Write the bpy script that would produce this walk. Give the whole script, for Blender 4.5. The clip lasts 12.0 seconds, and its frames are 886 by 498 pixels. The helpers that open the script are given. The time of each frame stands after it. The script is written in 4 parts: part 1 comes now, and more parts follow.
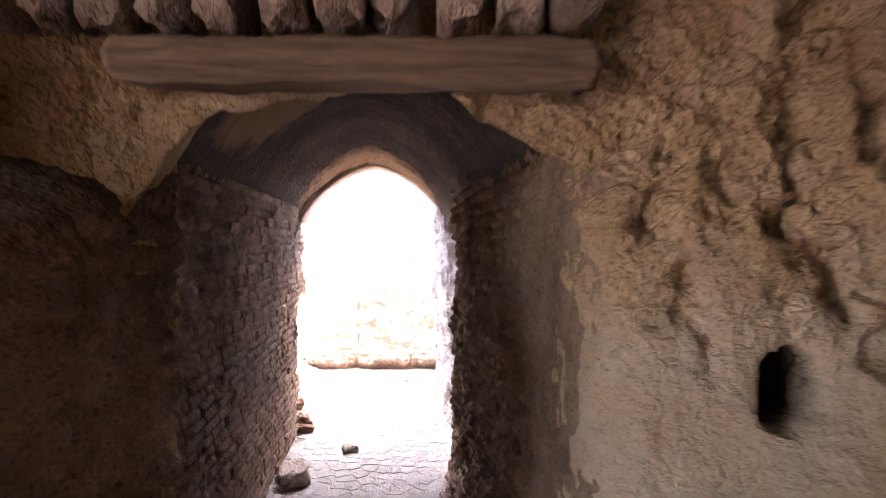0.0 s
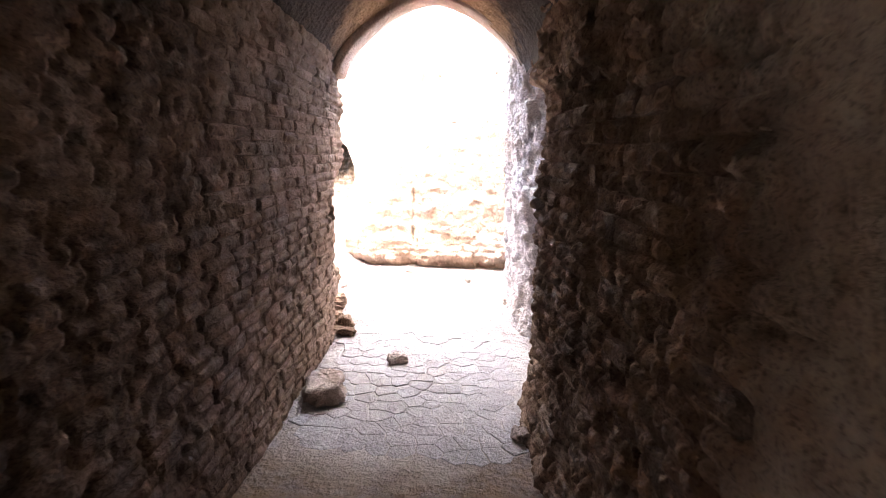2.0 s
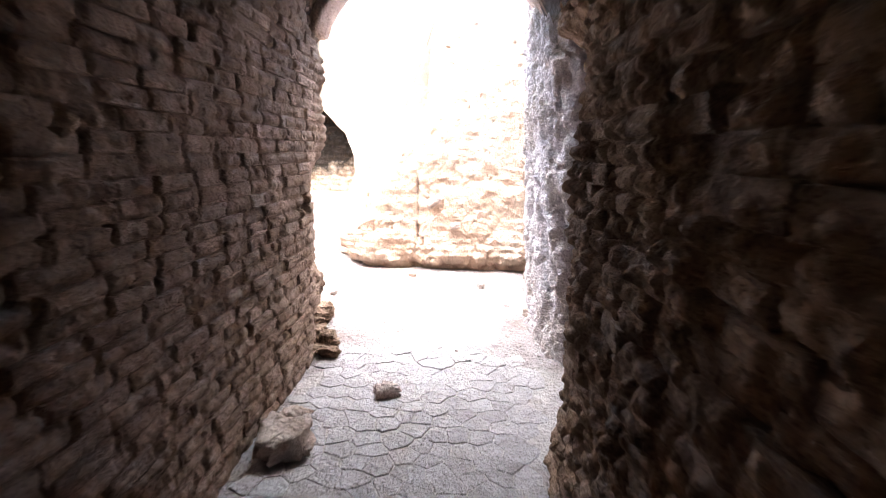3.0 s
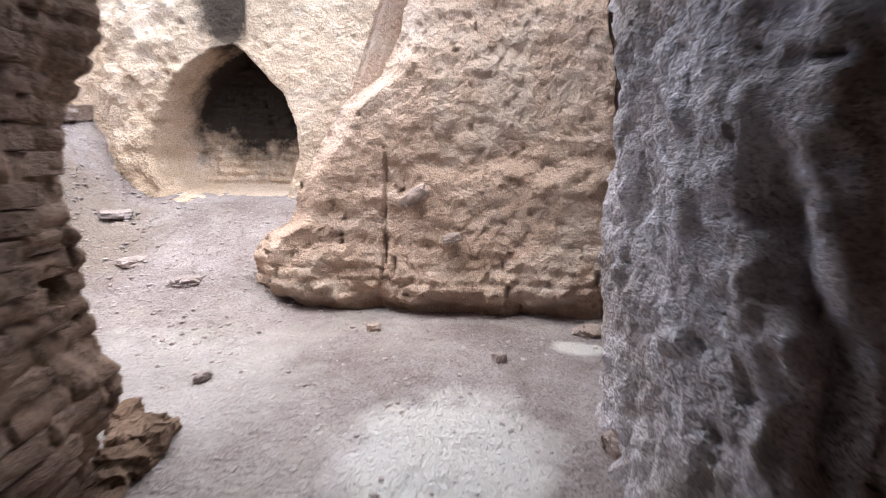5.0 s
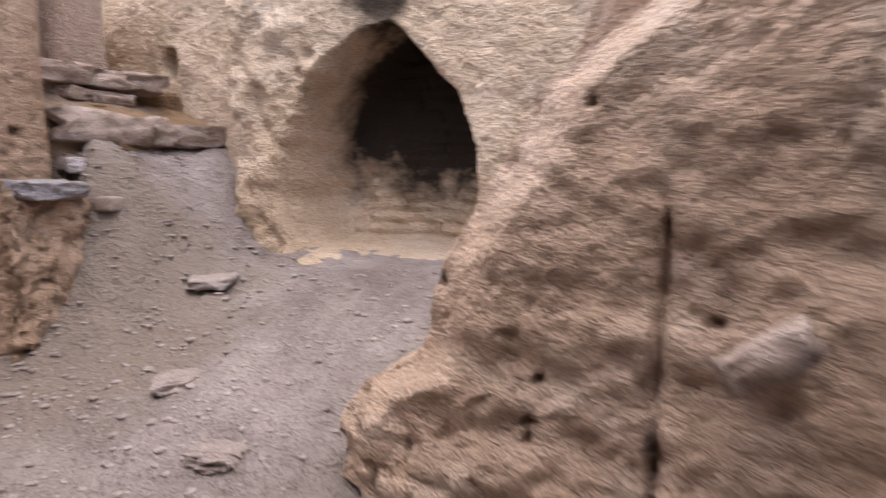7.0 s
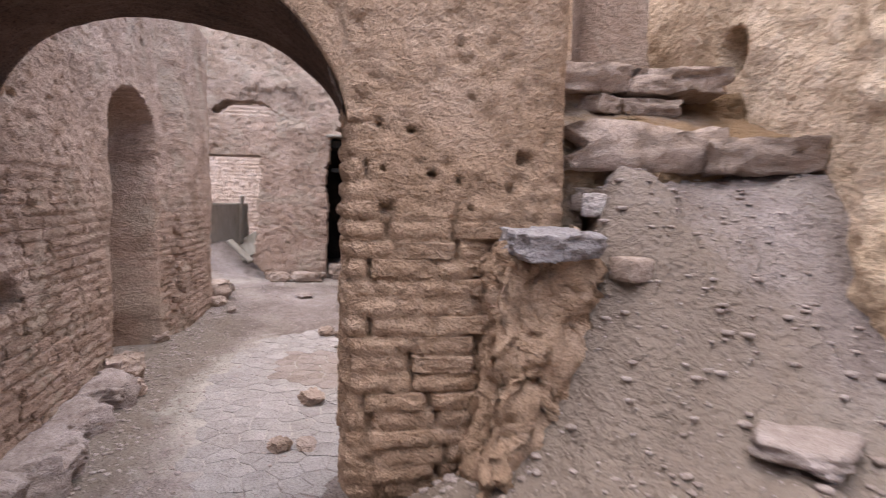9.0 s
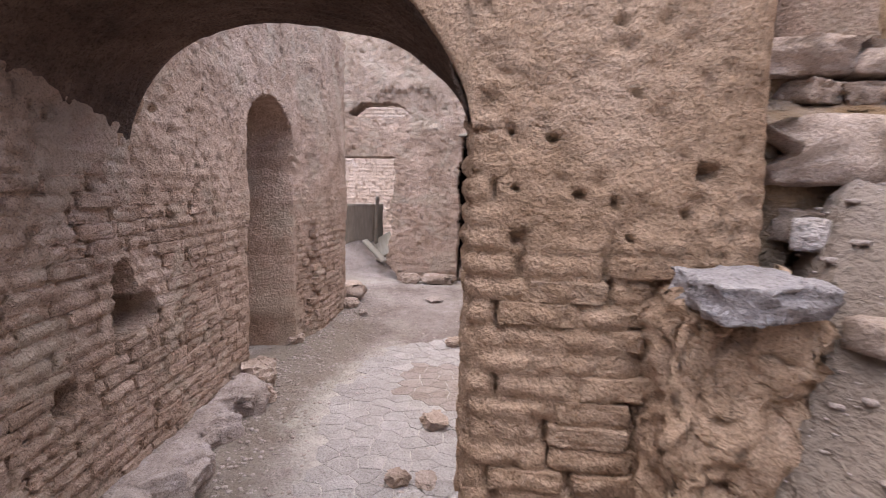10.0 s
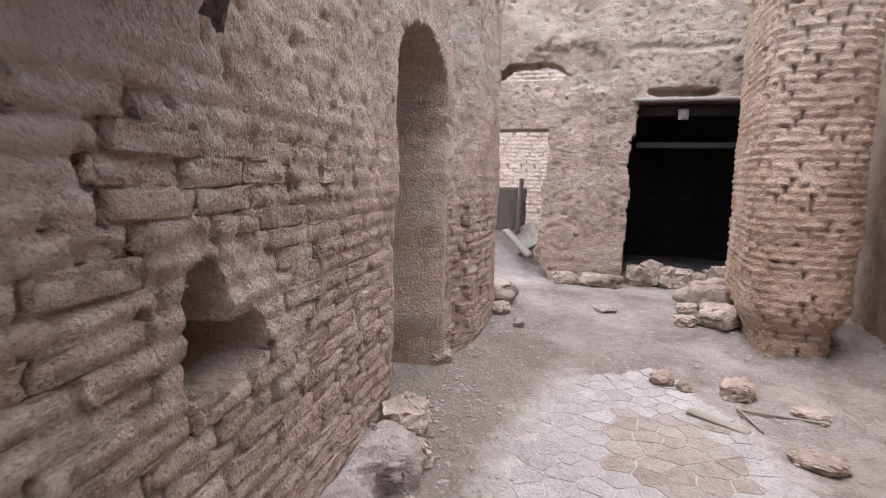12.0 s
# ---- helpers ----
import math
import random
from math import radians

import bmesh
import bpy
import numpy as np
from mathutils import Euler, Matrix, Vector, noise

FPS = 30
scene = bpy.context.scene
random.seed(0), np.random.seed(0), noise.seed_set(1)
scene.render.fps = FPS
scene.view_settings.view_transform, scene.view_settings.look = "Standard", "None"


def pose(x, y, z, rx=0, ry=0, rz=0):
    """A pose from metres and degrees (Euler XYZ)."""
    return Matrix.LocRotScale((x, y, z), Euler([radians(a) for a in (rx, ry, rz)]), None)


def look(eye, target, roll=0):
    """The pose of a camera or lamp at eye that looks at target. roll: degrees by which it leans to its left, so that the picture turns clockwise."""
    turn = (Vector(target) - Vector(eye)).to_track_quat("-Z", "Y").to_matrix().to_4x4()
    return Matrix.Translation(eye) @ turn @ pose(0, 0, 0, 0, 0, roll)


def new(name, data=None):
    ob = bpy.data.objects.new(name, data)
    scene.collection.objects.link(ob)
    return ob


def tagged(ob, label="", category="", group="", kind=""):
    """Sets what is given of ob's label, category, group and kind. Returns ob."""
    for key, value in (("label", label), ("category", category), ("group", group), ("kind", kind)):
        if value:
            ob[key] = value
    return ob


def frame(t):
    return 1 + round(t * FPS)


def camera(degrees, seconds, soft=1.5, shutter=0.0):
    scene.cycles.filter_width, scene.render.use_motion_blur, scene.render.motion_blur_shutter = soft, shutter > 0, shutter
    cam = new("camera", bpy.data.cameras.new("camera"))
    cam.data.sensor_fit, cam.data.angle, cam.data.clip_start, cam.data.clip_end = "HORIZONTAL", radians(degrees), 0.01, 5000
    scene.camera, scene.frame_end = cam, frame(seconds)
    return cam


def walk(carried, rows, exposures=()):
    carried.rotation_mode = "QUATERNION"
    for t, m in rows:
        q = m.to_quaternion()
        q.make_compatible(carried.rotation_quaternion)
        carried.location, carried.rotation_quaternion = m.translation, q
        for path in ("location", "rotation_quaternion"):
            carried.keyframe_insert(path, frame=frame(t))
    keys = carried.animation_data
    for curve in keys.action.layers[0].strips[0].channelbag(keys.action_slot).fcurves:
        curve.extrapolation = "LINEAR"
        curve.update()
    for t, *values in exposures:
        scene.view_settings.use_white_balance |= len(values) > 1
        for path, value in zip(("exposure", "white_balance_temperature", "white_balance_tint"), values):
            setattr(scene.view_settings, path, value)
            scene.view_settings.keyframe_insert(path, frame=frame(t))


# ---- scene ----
cam = camera(78.5, 12.0, 1.0, 0.4)
METRES, EYE, TILT, LEAN, TURN = 9.5, 1.8, -0.3, -0.5, 0.0
ROWS = [
    (0.0, 0.0, 0.0, 0.0, 0.0, 0.0, 0.0),
    (0.5, -0.0073, 0.0345, -0.0053, 0.45, -3.15, -0.67),
    (1.0, -0.0007, 0.0586, -0.0116, 0.95, -6.42, -0.56),
    (1.5, -0.014, 0.0899, -0.0266, 4.61, -9.15, -0.58),
    (2.0, -0.011, 0.1233, -0.0345, 6.47, -9.84, -0.76),
    (2.5, -0.0093, 0.1613, -0.0412, 8.05, -10.08, -0.28),
    (4.5, -0.0343, 0.3941, -0.0701, 8.49, -9.66, -0.41),
    (5.0, -0.0371, 0.4486, -0.0748, 8.61, -9.69, -0.26),
    (5.5, -0.0394, 0.5058, -0.0749, 8.79, -9.95, -0.14),
    (6.0, -0.0575, 0.5608, -0.0737, 11.74, -9.56, -0.29),
    (6.5, -0.0777, 0.6067, -0.0712, 16.46, -8.72, -0.37),
    (7.0, -0.1002, 0.646, -0.0678, 31.37, -7.05, -0.24),
    (7.5, -0.1303, 0.6702, -0.0644, 46.14, -5.46, -0.6),
    (9.5, -0.2519, 0.7111, -0.0555, 89.43, -5.6, -1.18),
    (10.0, -0.2669, 0.7102, -0.0512, 95.25, -5.95, -1.15),
    (10.5, -0.2897, 0.6937, -0.0531, 99.02, -6.32, -1.39),
    (11.0, -0.3146, 0.6773, -0.0564, 102.48, -6.84, -1.42),
    (11.5, -0.3516, 0.6617, -0.0574, 105.98, -7.19, -1.34),
    (12.0, -0.3851, 0.6377, -0.0633, 106.74, -7.36, -1.53),
]
# stops, kelvin, tint along the walk: bright inside the dark passage, darker outdoors
EXPOSURES = [(0.0, 5.5, 7000, 18), (1.0, 5.65, 7200, 16), (1.5, 5.45, 7100, 13), (2.0, 5.2, 7000, 11), (2.5, 5.1, 6900, 8), (4.5, 3.05, 6350, 5), (5.0, 2.6, 6500, 6), (5.5, 2.3, 6650, 8), (6.5, 2.1, 6900, 11), (7.5, 1.62, 7150, 13), (9.5, 1.95, 7150, 13), (10.5, 1.95, 7000, 11), (12.0, 2.15, 6700, 8)]
walk(cam, [(t, pose(0, 0, EYE, TILT, LEAN, TURN) @ pose(METRES * x, METRES * y, METRES * z, 90 + pitch, roll, yaw)) for t, x, y, z, yaw, pitch, roll in ROWS],
     exposures=EXPOSURES)

# ---- world, sun ----
SUN_AZ, SUN_EL = 180.0, 84.0      # degrees: compass turn from +y towards +x, height
world = bpy.data.worlds.new("world")
scene.world = world
world.use_nodes = True
sky = world.node_tree.nodes.new("ShaderNodeTexSky")
sky.sky_type, sky.sun_disc = "NISHITA", False
sky.sun_elevation, sky.sun_rotation = radians(SUN_EL), radians(SUN_AZ)
world.node_tree.nodes["Background"].inputs["Strength"].default_value = 0.15
world.node_tree.links.new(sky.outputs["Color"], world.node_tree.nodes["Background"].inputs["Color"])
sun = new("sun", bpy.data.lights.new("sun", "SUN"))
sun.data.energy, sun.data.angle, sun.data.color = 1.75, radians(112.0), (1.0, 0.95, 0.88)
sun_from = Vector((math.sin(radians(SUN_AZ)) * math.cos(radians(SUN_EL)), math.cos(radians(SUN_AZ)) * math.cos(radians(SUN_EL)), math.sin(radians(SUN_EL))))
sun.matrix_world = look(sun_from * 30, (0, 0, 0))


# ---- numeric noise ----
def lattice(ix, iy, iz, seed):
    h = (ix * 374761393 + iy * 668265263 + iz * 2147483647 + seed * 974634777) & 0xFFFFFFFF
    h = ((h ^ (h >> 13)) * 1274126177) & 0xFFFFFFFF
    h = ((h ^ (h >> 16)) * 2246822519) & 0xFFFFFFFF
    return ((h ^ (h >> 15)) & 0xFFFF) / 65535.0


def value_noise(x, y, z, f, seed=0):
    """Smooth noise in -1..1 on arrays."""
    x, y, z = (np.asarray(a, float) * f for a in (x, y, z))
    x, y, z = np.broadcast_arrays(x, y, z)
    fx, fy, fz = np.floor(x), np.floor(y), np.floor(z)
    ix, iy, iz = fx.astype(np.int64), fy.astype(np.int64), fz.astype(np.int64)
    tx, ty, tz = x - fx, y - fy, z - fz
    tx, ty, tz = (t * t * t * (t * (t * 6 - 15) + 10) for t in (tx, ty, tz))
    out = 0
    for a in (0, 1):
        for b in (0, 1):
            for c in (0, 1):
                w = (tx if a else 1 - tx) * (ty if b else 1 - ty) * (tz if c else 1 - tz)
                out = out + w * lattice(ix + a, iy + b, iz + c, seed)
    return out * 2 - 1


def fbm(x, y, z, f, octaves=4, gain=0.5, seed=0):
    total, amp, norm = 0, 1.0, 0.0
    for k in range(octaves):
        total = total + amp * value_noise(x, y, z, f * 2.03 ** k, seed + 17 * k)
        norm += amp
        amp *= gain
    return total / norm


def smooth(a, b, x):
    t = np.clip((np.asarray(x, float) - a) / (b - a), 0, 1)
    return t * t * (3 - 2 * t)


# ---- materials ----
def node(tree, kind, **values):
    n = tree.nodes.new(kind)
    for key, value in values.items():
        if key in n.inputs:
            n.inputs[key].default_value = value
    return n


def ramp(tree, fac, stops):
    n = tree.nodes.new("ShaderNodeValToRGB")
    while len(n.color_ramp.elements) < len(stops):
        n.color_ramp.elements.new(0.5)
    for e, (p, c) in zip(n.color_ramp.elements, stops):
        e.position, e.color = p, (*c, 1)
    tree.links.new(fac, n.inputs["Fac"])
    return n.outputs["Color"]


def blend(tree, fac, a, b, kind="MIX"):
    n = tree.nodes.new("ShaderNodeMix")
    n.data_type, n.blend_type = "RGBA", kind
    for sock, value in ((n.inputs["Factor"], fac), (n.inputs["A"], a), (n.inputs["B"], b)):
        if isinstance(value, bpy.types.NodeSocket):
            tree.links.new(value, sock)
        else:
            sock.default_value = value if isinstance(value, float) else (*value, 1)
    return n.outputs["Result"]


def noise_out(tree, coord, scale, detail=6.0, rough=0.6, dist=0.0):
    n = node(tree, "ShaderNodeTexNoise", Scale=scale, Detail=detail, Roughness=rough, Distortion=dist)
    tree.links.new(coord, n.inputs["Vector"])
    return n.outputs["Fac"]


def calc(tree, op, a, b=0.0, c=0.0):
    n = tree.nodes.new("ShaderNodeMath")
    n.operation = op
    for sock, value in zip(n.inputs, (a, b, c)):
        if isinstance(value, bpy.types.NodeSocket):
            tree.links.new(value, sock)
        else:
            sock.default_value = value
    return n.outputs[0]


def earth(name, tones, grain=1.0, bump=0.5, piece=False, vary=1.0, soot=None, stain=(0.012, 0.009, 0.008), patches=None, rough=0.95, wash=None):
    """Dry mud, plaster or stone. tones: dark, middle, light. soot: (centre, size, strength) of each spot in the stain
    colour: smoke, salt or paler mud.
    patches: a colour and an amount for washed-out or salty areas. wash: (colour, centre, size, strength) of soils that
    differ, pale plaster or a hole's painted shade."""
    tones = [(r, g, b * 1.16) for r, g, b in tones]
    mat = bpy.data.materials.new(name)
    mat.use_nodes = True
    tree = mat.node_tree
    bsdf = tree.nodes["Principled BSDF"]
    bsdf.inputs["Roughness"].default_value = rough
    bsdf.inputs["Specular IOR Level"].default_value = 0.15
    coord = tree.nodes.new("ShaderNodeTexCoord").outputs["Object"]
    if piece:
        info = tree.nodes.new("ShaderNodeObjectInfo")
        shift = tree.nodes.new("ShaderNodeVectorMath")
        shift.operation = "MULTIPLY_ADD"
        tree.links.new(info.outputs["Random"], shift.inputs[0])
        shift.inputs[1].default_value = (37.0, 53.0, 71.0)
        tree.links.new(coord, shift.inputs[2])
        coord = shift.outputs[0]
    big = noise_out(tree, coord, 1.7 * grain, 5.0, 0.55, 0.4)
    mid = noise_out(tree, coord, 11.0 * grain, 6.0, 0.65)
    fine = noise_out(tree, coord, 95.0 * grain, 4.0, 0.7)
    mixed = calc(tree, "ADD", calc(tree, "MULTIPLY", big, 0.62), calc(tree, "MULTIPLY", mid, 0.38))
    colour = ramp(tree, mixed, ((0.36, tones[0]), (0.5, tones[1]), (0.64, tones[2])))
    grit = ramp(tree, fine, ((0.34, (0.42, 0.40, 0.38)), (0.48, (1, 1, 1)), (0.68, (1.22, 1.21, 1.19))))
    colour = blend(tree, 0.8, colour, grit, "MULTIPLY")
    if piece:
        tone = ramp(tree, info.outputs["Random"], ((0.0, (1 - 0.20 * vary, 1 - 0.21 * vary, 1 - 0.22 * vary)), (0.5, (1, 1, 1)), (1.0, (1 + 0.14 * vary, 1 + 0.12 * vary, 1 + 0.10 * vary))))
        colour = blend(tree, 1.0, colour, tone, "MULTIPLY")
    if patches:
        mask = ramp(tree, noise_out(tree, coord, patches[2], 5.0, 0.6, 0.8), ((0.50, (0, 0, 0)), (0.62, (1, 1, 1))))
        colour = blend(tree, calc(tree, "MULTIPLY", mask, patches[1]), colour, patches[0])
    crumb = noise_out(tree, coord, 38.0 * grain, 3.0, 0.55, 0.3)
    height = calc(tree, "ADD", calc(tree, "MULTIPLY", mid, 0.9), calc(tree, "ADD", calc(tree, "MULTIPLY", crumb, 0.75), calc(tree, "MULTIPLY", fine, 0.3)))
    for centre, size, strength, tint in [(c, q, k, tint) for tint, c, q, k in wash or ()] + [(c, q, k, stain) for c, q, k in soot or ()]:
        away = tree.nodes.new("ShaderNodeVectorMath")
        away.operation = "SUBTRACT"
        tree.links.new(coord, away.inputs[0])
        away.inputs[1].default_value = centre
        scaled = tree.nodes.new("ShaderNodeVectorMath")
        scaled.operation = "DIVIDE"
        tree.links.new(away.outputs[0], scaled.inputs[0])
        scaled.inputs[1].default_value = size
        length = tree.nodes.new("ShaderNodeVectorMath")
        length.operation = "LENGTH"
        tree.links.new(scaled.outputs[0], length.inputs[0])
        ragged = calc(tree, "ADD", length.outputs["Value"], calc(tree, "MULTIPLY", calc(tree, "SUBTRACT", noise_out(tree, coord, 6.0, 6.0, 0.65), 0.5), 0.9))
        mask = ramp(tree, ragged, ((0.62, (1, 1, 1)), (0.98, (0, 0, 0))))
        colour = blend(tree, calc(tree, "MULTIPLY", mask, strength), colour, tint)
    tree.links.new(colour, bsdf.inputs["Base Color"])
    b = node(tree, "ShaderNodeBump", Strength=min(1.0, bump * 1.8), Distance=0.042 / grain)
    tree.links.new(height, b.inputs["Height"])
    tree.links.new(b.outputs["Normal"], bsdf.inputs["Normal"])
    return mat


ADOBE = ((0.29, 0.20, 0.135), (0.44, 0.315, 0.22), (0.55, 0.41, 0.30))
M_PINK = earth("adobe wall plaster", ADOBE, grain=1.5, bump=0.7, patches=((0.47, 0.39, 0.32), 0.5, 2.3))
M_BRICK = earth("mud brick", ((0.31, 0.215, 0.145), (0.44, 0.315, 0.22), (0.54, 0.40, 0.295)), grain=1.6, piece=True, bump=0.7)
M_SOFFIT = earth("arch lining with shade", ((0.07, 0.048, 0.035), (0.12, 0.082, 0.058), (0.19, 0.13, 0.092)))
M_TAN = earth("tan brick plaster", ((0.33, 0.22, 0.132), (0.47, 0.325, 0.205), (0.57, 0.415, 0.28)), bump=0.8, grain=1.6)
M_TANBRICK = earth("tan mud brick", ((0.35, 0.235, 0.14), (0.47, 0.325, 0.205), (0.56, 0.41, 0.275)), grain=1.6, piece=True)
M_LEDGE = earth("grey flagstone", ((0.27, 0.245, 0.22), (0.40, 0.37, 0.335), (0.50, 0.465, 0.425)), grain=1.5, bump=0.8)
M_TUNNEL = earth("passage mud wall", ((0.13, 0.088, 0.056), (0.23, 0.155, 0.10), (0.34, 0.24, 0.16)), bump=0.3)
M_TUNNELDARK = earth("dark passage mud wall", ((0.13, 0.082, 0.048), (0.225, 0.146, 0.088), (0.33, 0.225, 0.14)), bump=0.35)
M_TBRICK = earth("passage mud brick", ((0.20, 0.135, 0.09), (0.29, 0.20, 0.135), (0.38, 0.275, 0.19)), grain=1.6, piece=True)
M_RBRICK = earth("dark brown passage mud brick", ((0.13, 0.082, 0.048), (0.21, 0.138, 0.085), (0.30, 0.205, 0.13)), grain=1.6, piece=True)
# near-black mud with two paler brown patches, one of them at the mouth
M_VAULT = earth("near-black vault mud", ((0.03, 0.022, 0.017), (0.05, 0.036, 0.027), (0.09, 0.06, 0.042)), soot=(((-0.85, 2.65, 2.5), (0.34, 0.50, 0.4), 0.8), ((-0.75, 5.3, 2.6), (0.95, 0.62, 0.7), 0.95)), stain=(0.30, 0.19, 0.115))
M_YELLOW = earth("ochre mud wall", ((0.46, 0.32, 0.205), (0.56, 0.40, 0.262), (0.64, 0.48, 0.335)), patches=((0.60, 0.49, 0.40), 0.55, 1.6), bump=0.9, grain=1.4)
M_GREY = earth("weathered grey mud", ((0.38, 0.325, 0.265), (0.58, 0.515, 0.44), (0.72, 0.655, 0.58)), patches=((0.36, 0.26, 0.175), 0.3, 1.9), bump=0.6)
M_NICHE = earth("niche wall with soot", ((0.47, 0.345, 0.21), (0.62, 0.47, 0.30), (0.71, 0.57, 0.40)),
                soot=(((-2.75, 8.88, 1.66), (1.2, 0.46, 0.84), 0.97), ((-2.66, 8.3, 2.25), (0.25, 0.4, 0.62), 0.9)), stain=(0.024, 0.018, 0.015))
# the second wash paints the shade inside the square hole near-black
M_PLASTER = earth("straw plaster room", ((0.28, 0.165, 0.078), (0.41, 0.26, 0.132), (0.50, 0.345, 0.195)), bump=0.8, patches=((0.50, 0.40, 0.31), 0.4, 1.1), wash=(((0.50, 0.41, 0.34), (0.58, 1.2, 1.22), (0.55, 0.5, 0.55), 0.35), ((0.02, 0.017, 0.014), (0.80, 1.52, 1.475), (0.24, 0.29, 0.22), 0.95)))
SALT = (((-0.57, 5.80, 0.1), (0.42, 0.5, 0.5), 0.75), ((-0.05, 6.80, 0.2), (0.17, 0.12, 0.4), 0.8), ((-5.8, 6.25, -0.1), (1.5, 0.75, 0.6), 0.65), ((-0.6, 4.5, 0.0), (0.9, 1.3, 0.5), 0.55), ((-1.9, 6.1, 0.1), (0.9, 0.6, 0.6), 0.3))
M_GROUND = earth("dusty ground", ((0.215, 0.172, 0.138), (0.31, 0.258, 0.212), (0.41, 0.35, 0.295)), patches=((0.50, 0.45, 0.395), 0.35, 0.9), bump=0.8, soot=SALT, stain=(0.70, 0.66, 0.62),
                 wash=(((0.30, 0.19, 0.105), (-0.3, 1.2, 0.2), (3.0, 2.9, 3.0), 0.85), ((0.25, 0.205, 0.17), (-6.0, 5.3, 0.0), (2.6, 0.6, 1.0), 0.7), ((0.27, 0.213, 0.175), (-3.5, 7.25, 0.6), (0.9, 0.9, 1.4), 0.75)))
M_PLATE = earth("dried mud plate", ((0.345, 0.31, 0.262), (0.43, 0.395, 0.338), (0.505, 0.468, 0.41)), grain=1.3, piece=True, vary=0.22, bump=0.45)
M_PLATEBROWN = earth("brown dried mud plate", ((0.29, 0.235, 0.18), (0.365, 0.305, 0.245), (0.43, 0.37, 0.305)), grain=1.3, piece=True, vary=0.3, bump=0.45)
M_STONE = earth("rubble stone", ((0.30, 0.225, 0.16), (0.46, 0.36, 0.27), (0.60, 0.49, 0.385)), grain=2.0, piece=True)
M_CRUMB = earth("gravel crumbs", ((0.32, 0.255, 0.20), (0.44, 0.365, 0.295), (0.57, 0.49, 0.42)), grain=2.0, piece=False)
M_BEYOND = earth("brick wall lightened for sunlight", ((0.50, 0.36, 0.25), (0.64, 0.48, 0.345), (0.74, 0.58, 0.44)))
# near-black base colour stands for the shade inside the room
M_DARKROOM = earth("dark room mud with shade", ((0.04, 0.032, 0.026), (0.06, 0.047, 0.037), (0.09, 0.07, 0.055)))


def timber(name, dark, light):
    mat = bpy.data.materials.new(name)
    mat.use_nodes = True
    tree = mat.node_tree
    bsdf = tree.nodes["Principled BSDF"]
    bsdf.inputs["Roughness"].default_value = 0.85
    coord = tree.nodes.new("ShaderNodeTexCoord").outputs["Object"]
    m = tree.nodes.new("ShaderNodeMapping")
    m.inputs["Scale"].default_value = (2.0, 30.0, 30.0)
    tree.links.new(coord, m.inputs["Vector"])
    grain = noise_out(tree, m.outputs[0], 2.0, 8.0, 0.7, 0.6)
    worn = noise_out(tree, coord, 4.0, 5.0)
    colour = ramp(tree, grain, ((0.30, dark), (0.70, light)))
    colour = blend(tree, calc(tree, "MULTIPLY", worn, 0.4), colour, tuple(0.6 * c for c in dark))
    tree.links.new(colour, bsdf.inputs["Base Color"])
    b = node(tree, "ShaderNodeBump", Strength=0.7, Distance=0.01)
    tree.links.new(grain, b.inputs["Height"])
    tree.links.new(b.outputs["Normal"], bsdf.inputs["Normal"])
    return mat


M_WOOD = timber("old timber", (0.05, 0.026, 0.016), (0.26, 0.155, 0.092))
M_DARKWOOD = timber("near-black timber", (0.012, 0.010, 0.009), (0.03, 0.025, 0.02))
M_GREYWOOD = timber("grey timber", (0.22, 0.19, 0.16), (0.42, 0.38, 0.335))


# ---- mesh builders ----
def mesh_object(name, verts, faces, mat, parent=None, shade=True):
    me = bpy.data.meshes.new(name)
    me.from_pydata([tuple(v) for v in verts], [], faces)
    me.update()
    if shade:
        me.polygons.foreach_set("use_smooth", [True] * len(me.polygons))
    me.materials.append(mat)
    ob = new(name, me)
    if parent:
        ob.parent = parent
    return ob


def slab_mesh(P, back, steps=3, rough=0.015, seed=3):
    """A closed body: P is the front grid (rows, columns, xyz), back the vector (or grid of vectors) to its rear side."""
    nv, nu = P.shape[:2]
    back = np.broadcast_to(np.asarray(back, float), P.shape)
    idx = np.arange(nv * nu).reshape(nv, nu)
    faces = np.stack([idx[:-1, :-1], idx[:-1, 1:], idx[1:, 1:], idx[1:, :-1]], -1).reshape(-1, 4).tolist()
    ring = np.concatenate([idx[0, :], idx[1:, -1], idx[-1, -2::-1], idx[-2:0:-1, 0]])
    verts = [P.reshape(-1, 3)]
    flat, bflat = P.reshape(-1, 3)[ring], back.reshape(-1, 3)[ring]
    prev, base = ring, nv * nu
    for k in range(1, steps + 1):
        q = flat + bflat * (k / steps)
        q = q + rough * np.stack([fbm(q[:, 0], q[:, 1], q[:, 2], 5.0, 3, seed=seed + a) for a in range(3)], -1)
        verts.append(q)
        now = np.arange(base, base + len(ring))
        base += len(ring)
        nxt, pnx = np.roll(now, -1), np.roll(prev, -1)
        faces += np.stack([pnx, prev, now, nxt], -1).tolist()
        prev = now
    top = [nu + nv - 2 + (nu - 1 - j) for j in range(nu)]
    faces += [[int(prev[j + 1]), int(prev[j]), int(prev[top[j]]), int(prev[top[j + 1]])] for j in range(nu - 1)]
    return np.concatenate(verts), faces


def chaikin(points, times=2):
    pts = [np.array(p, float) for p in points]
    for _ in range(times):
        out = [pts[0]]
        for a, b in zip(pts[:-1], pts[1:]):
            out += [a * 0.8 + b * 0.2, a * 0.2 + b * 0.8]
        pts = out + [pts[-1]]
    return np.array(pts)


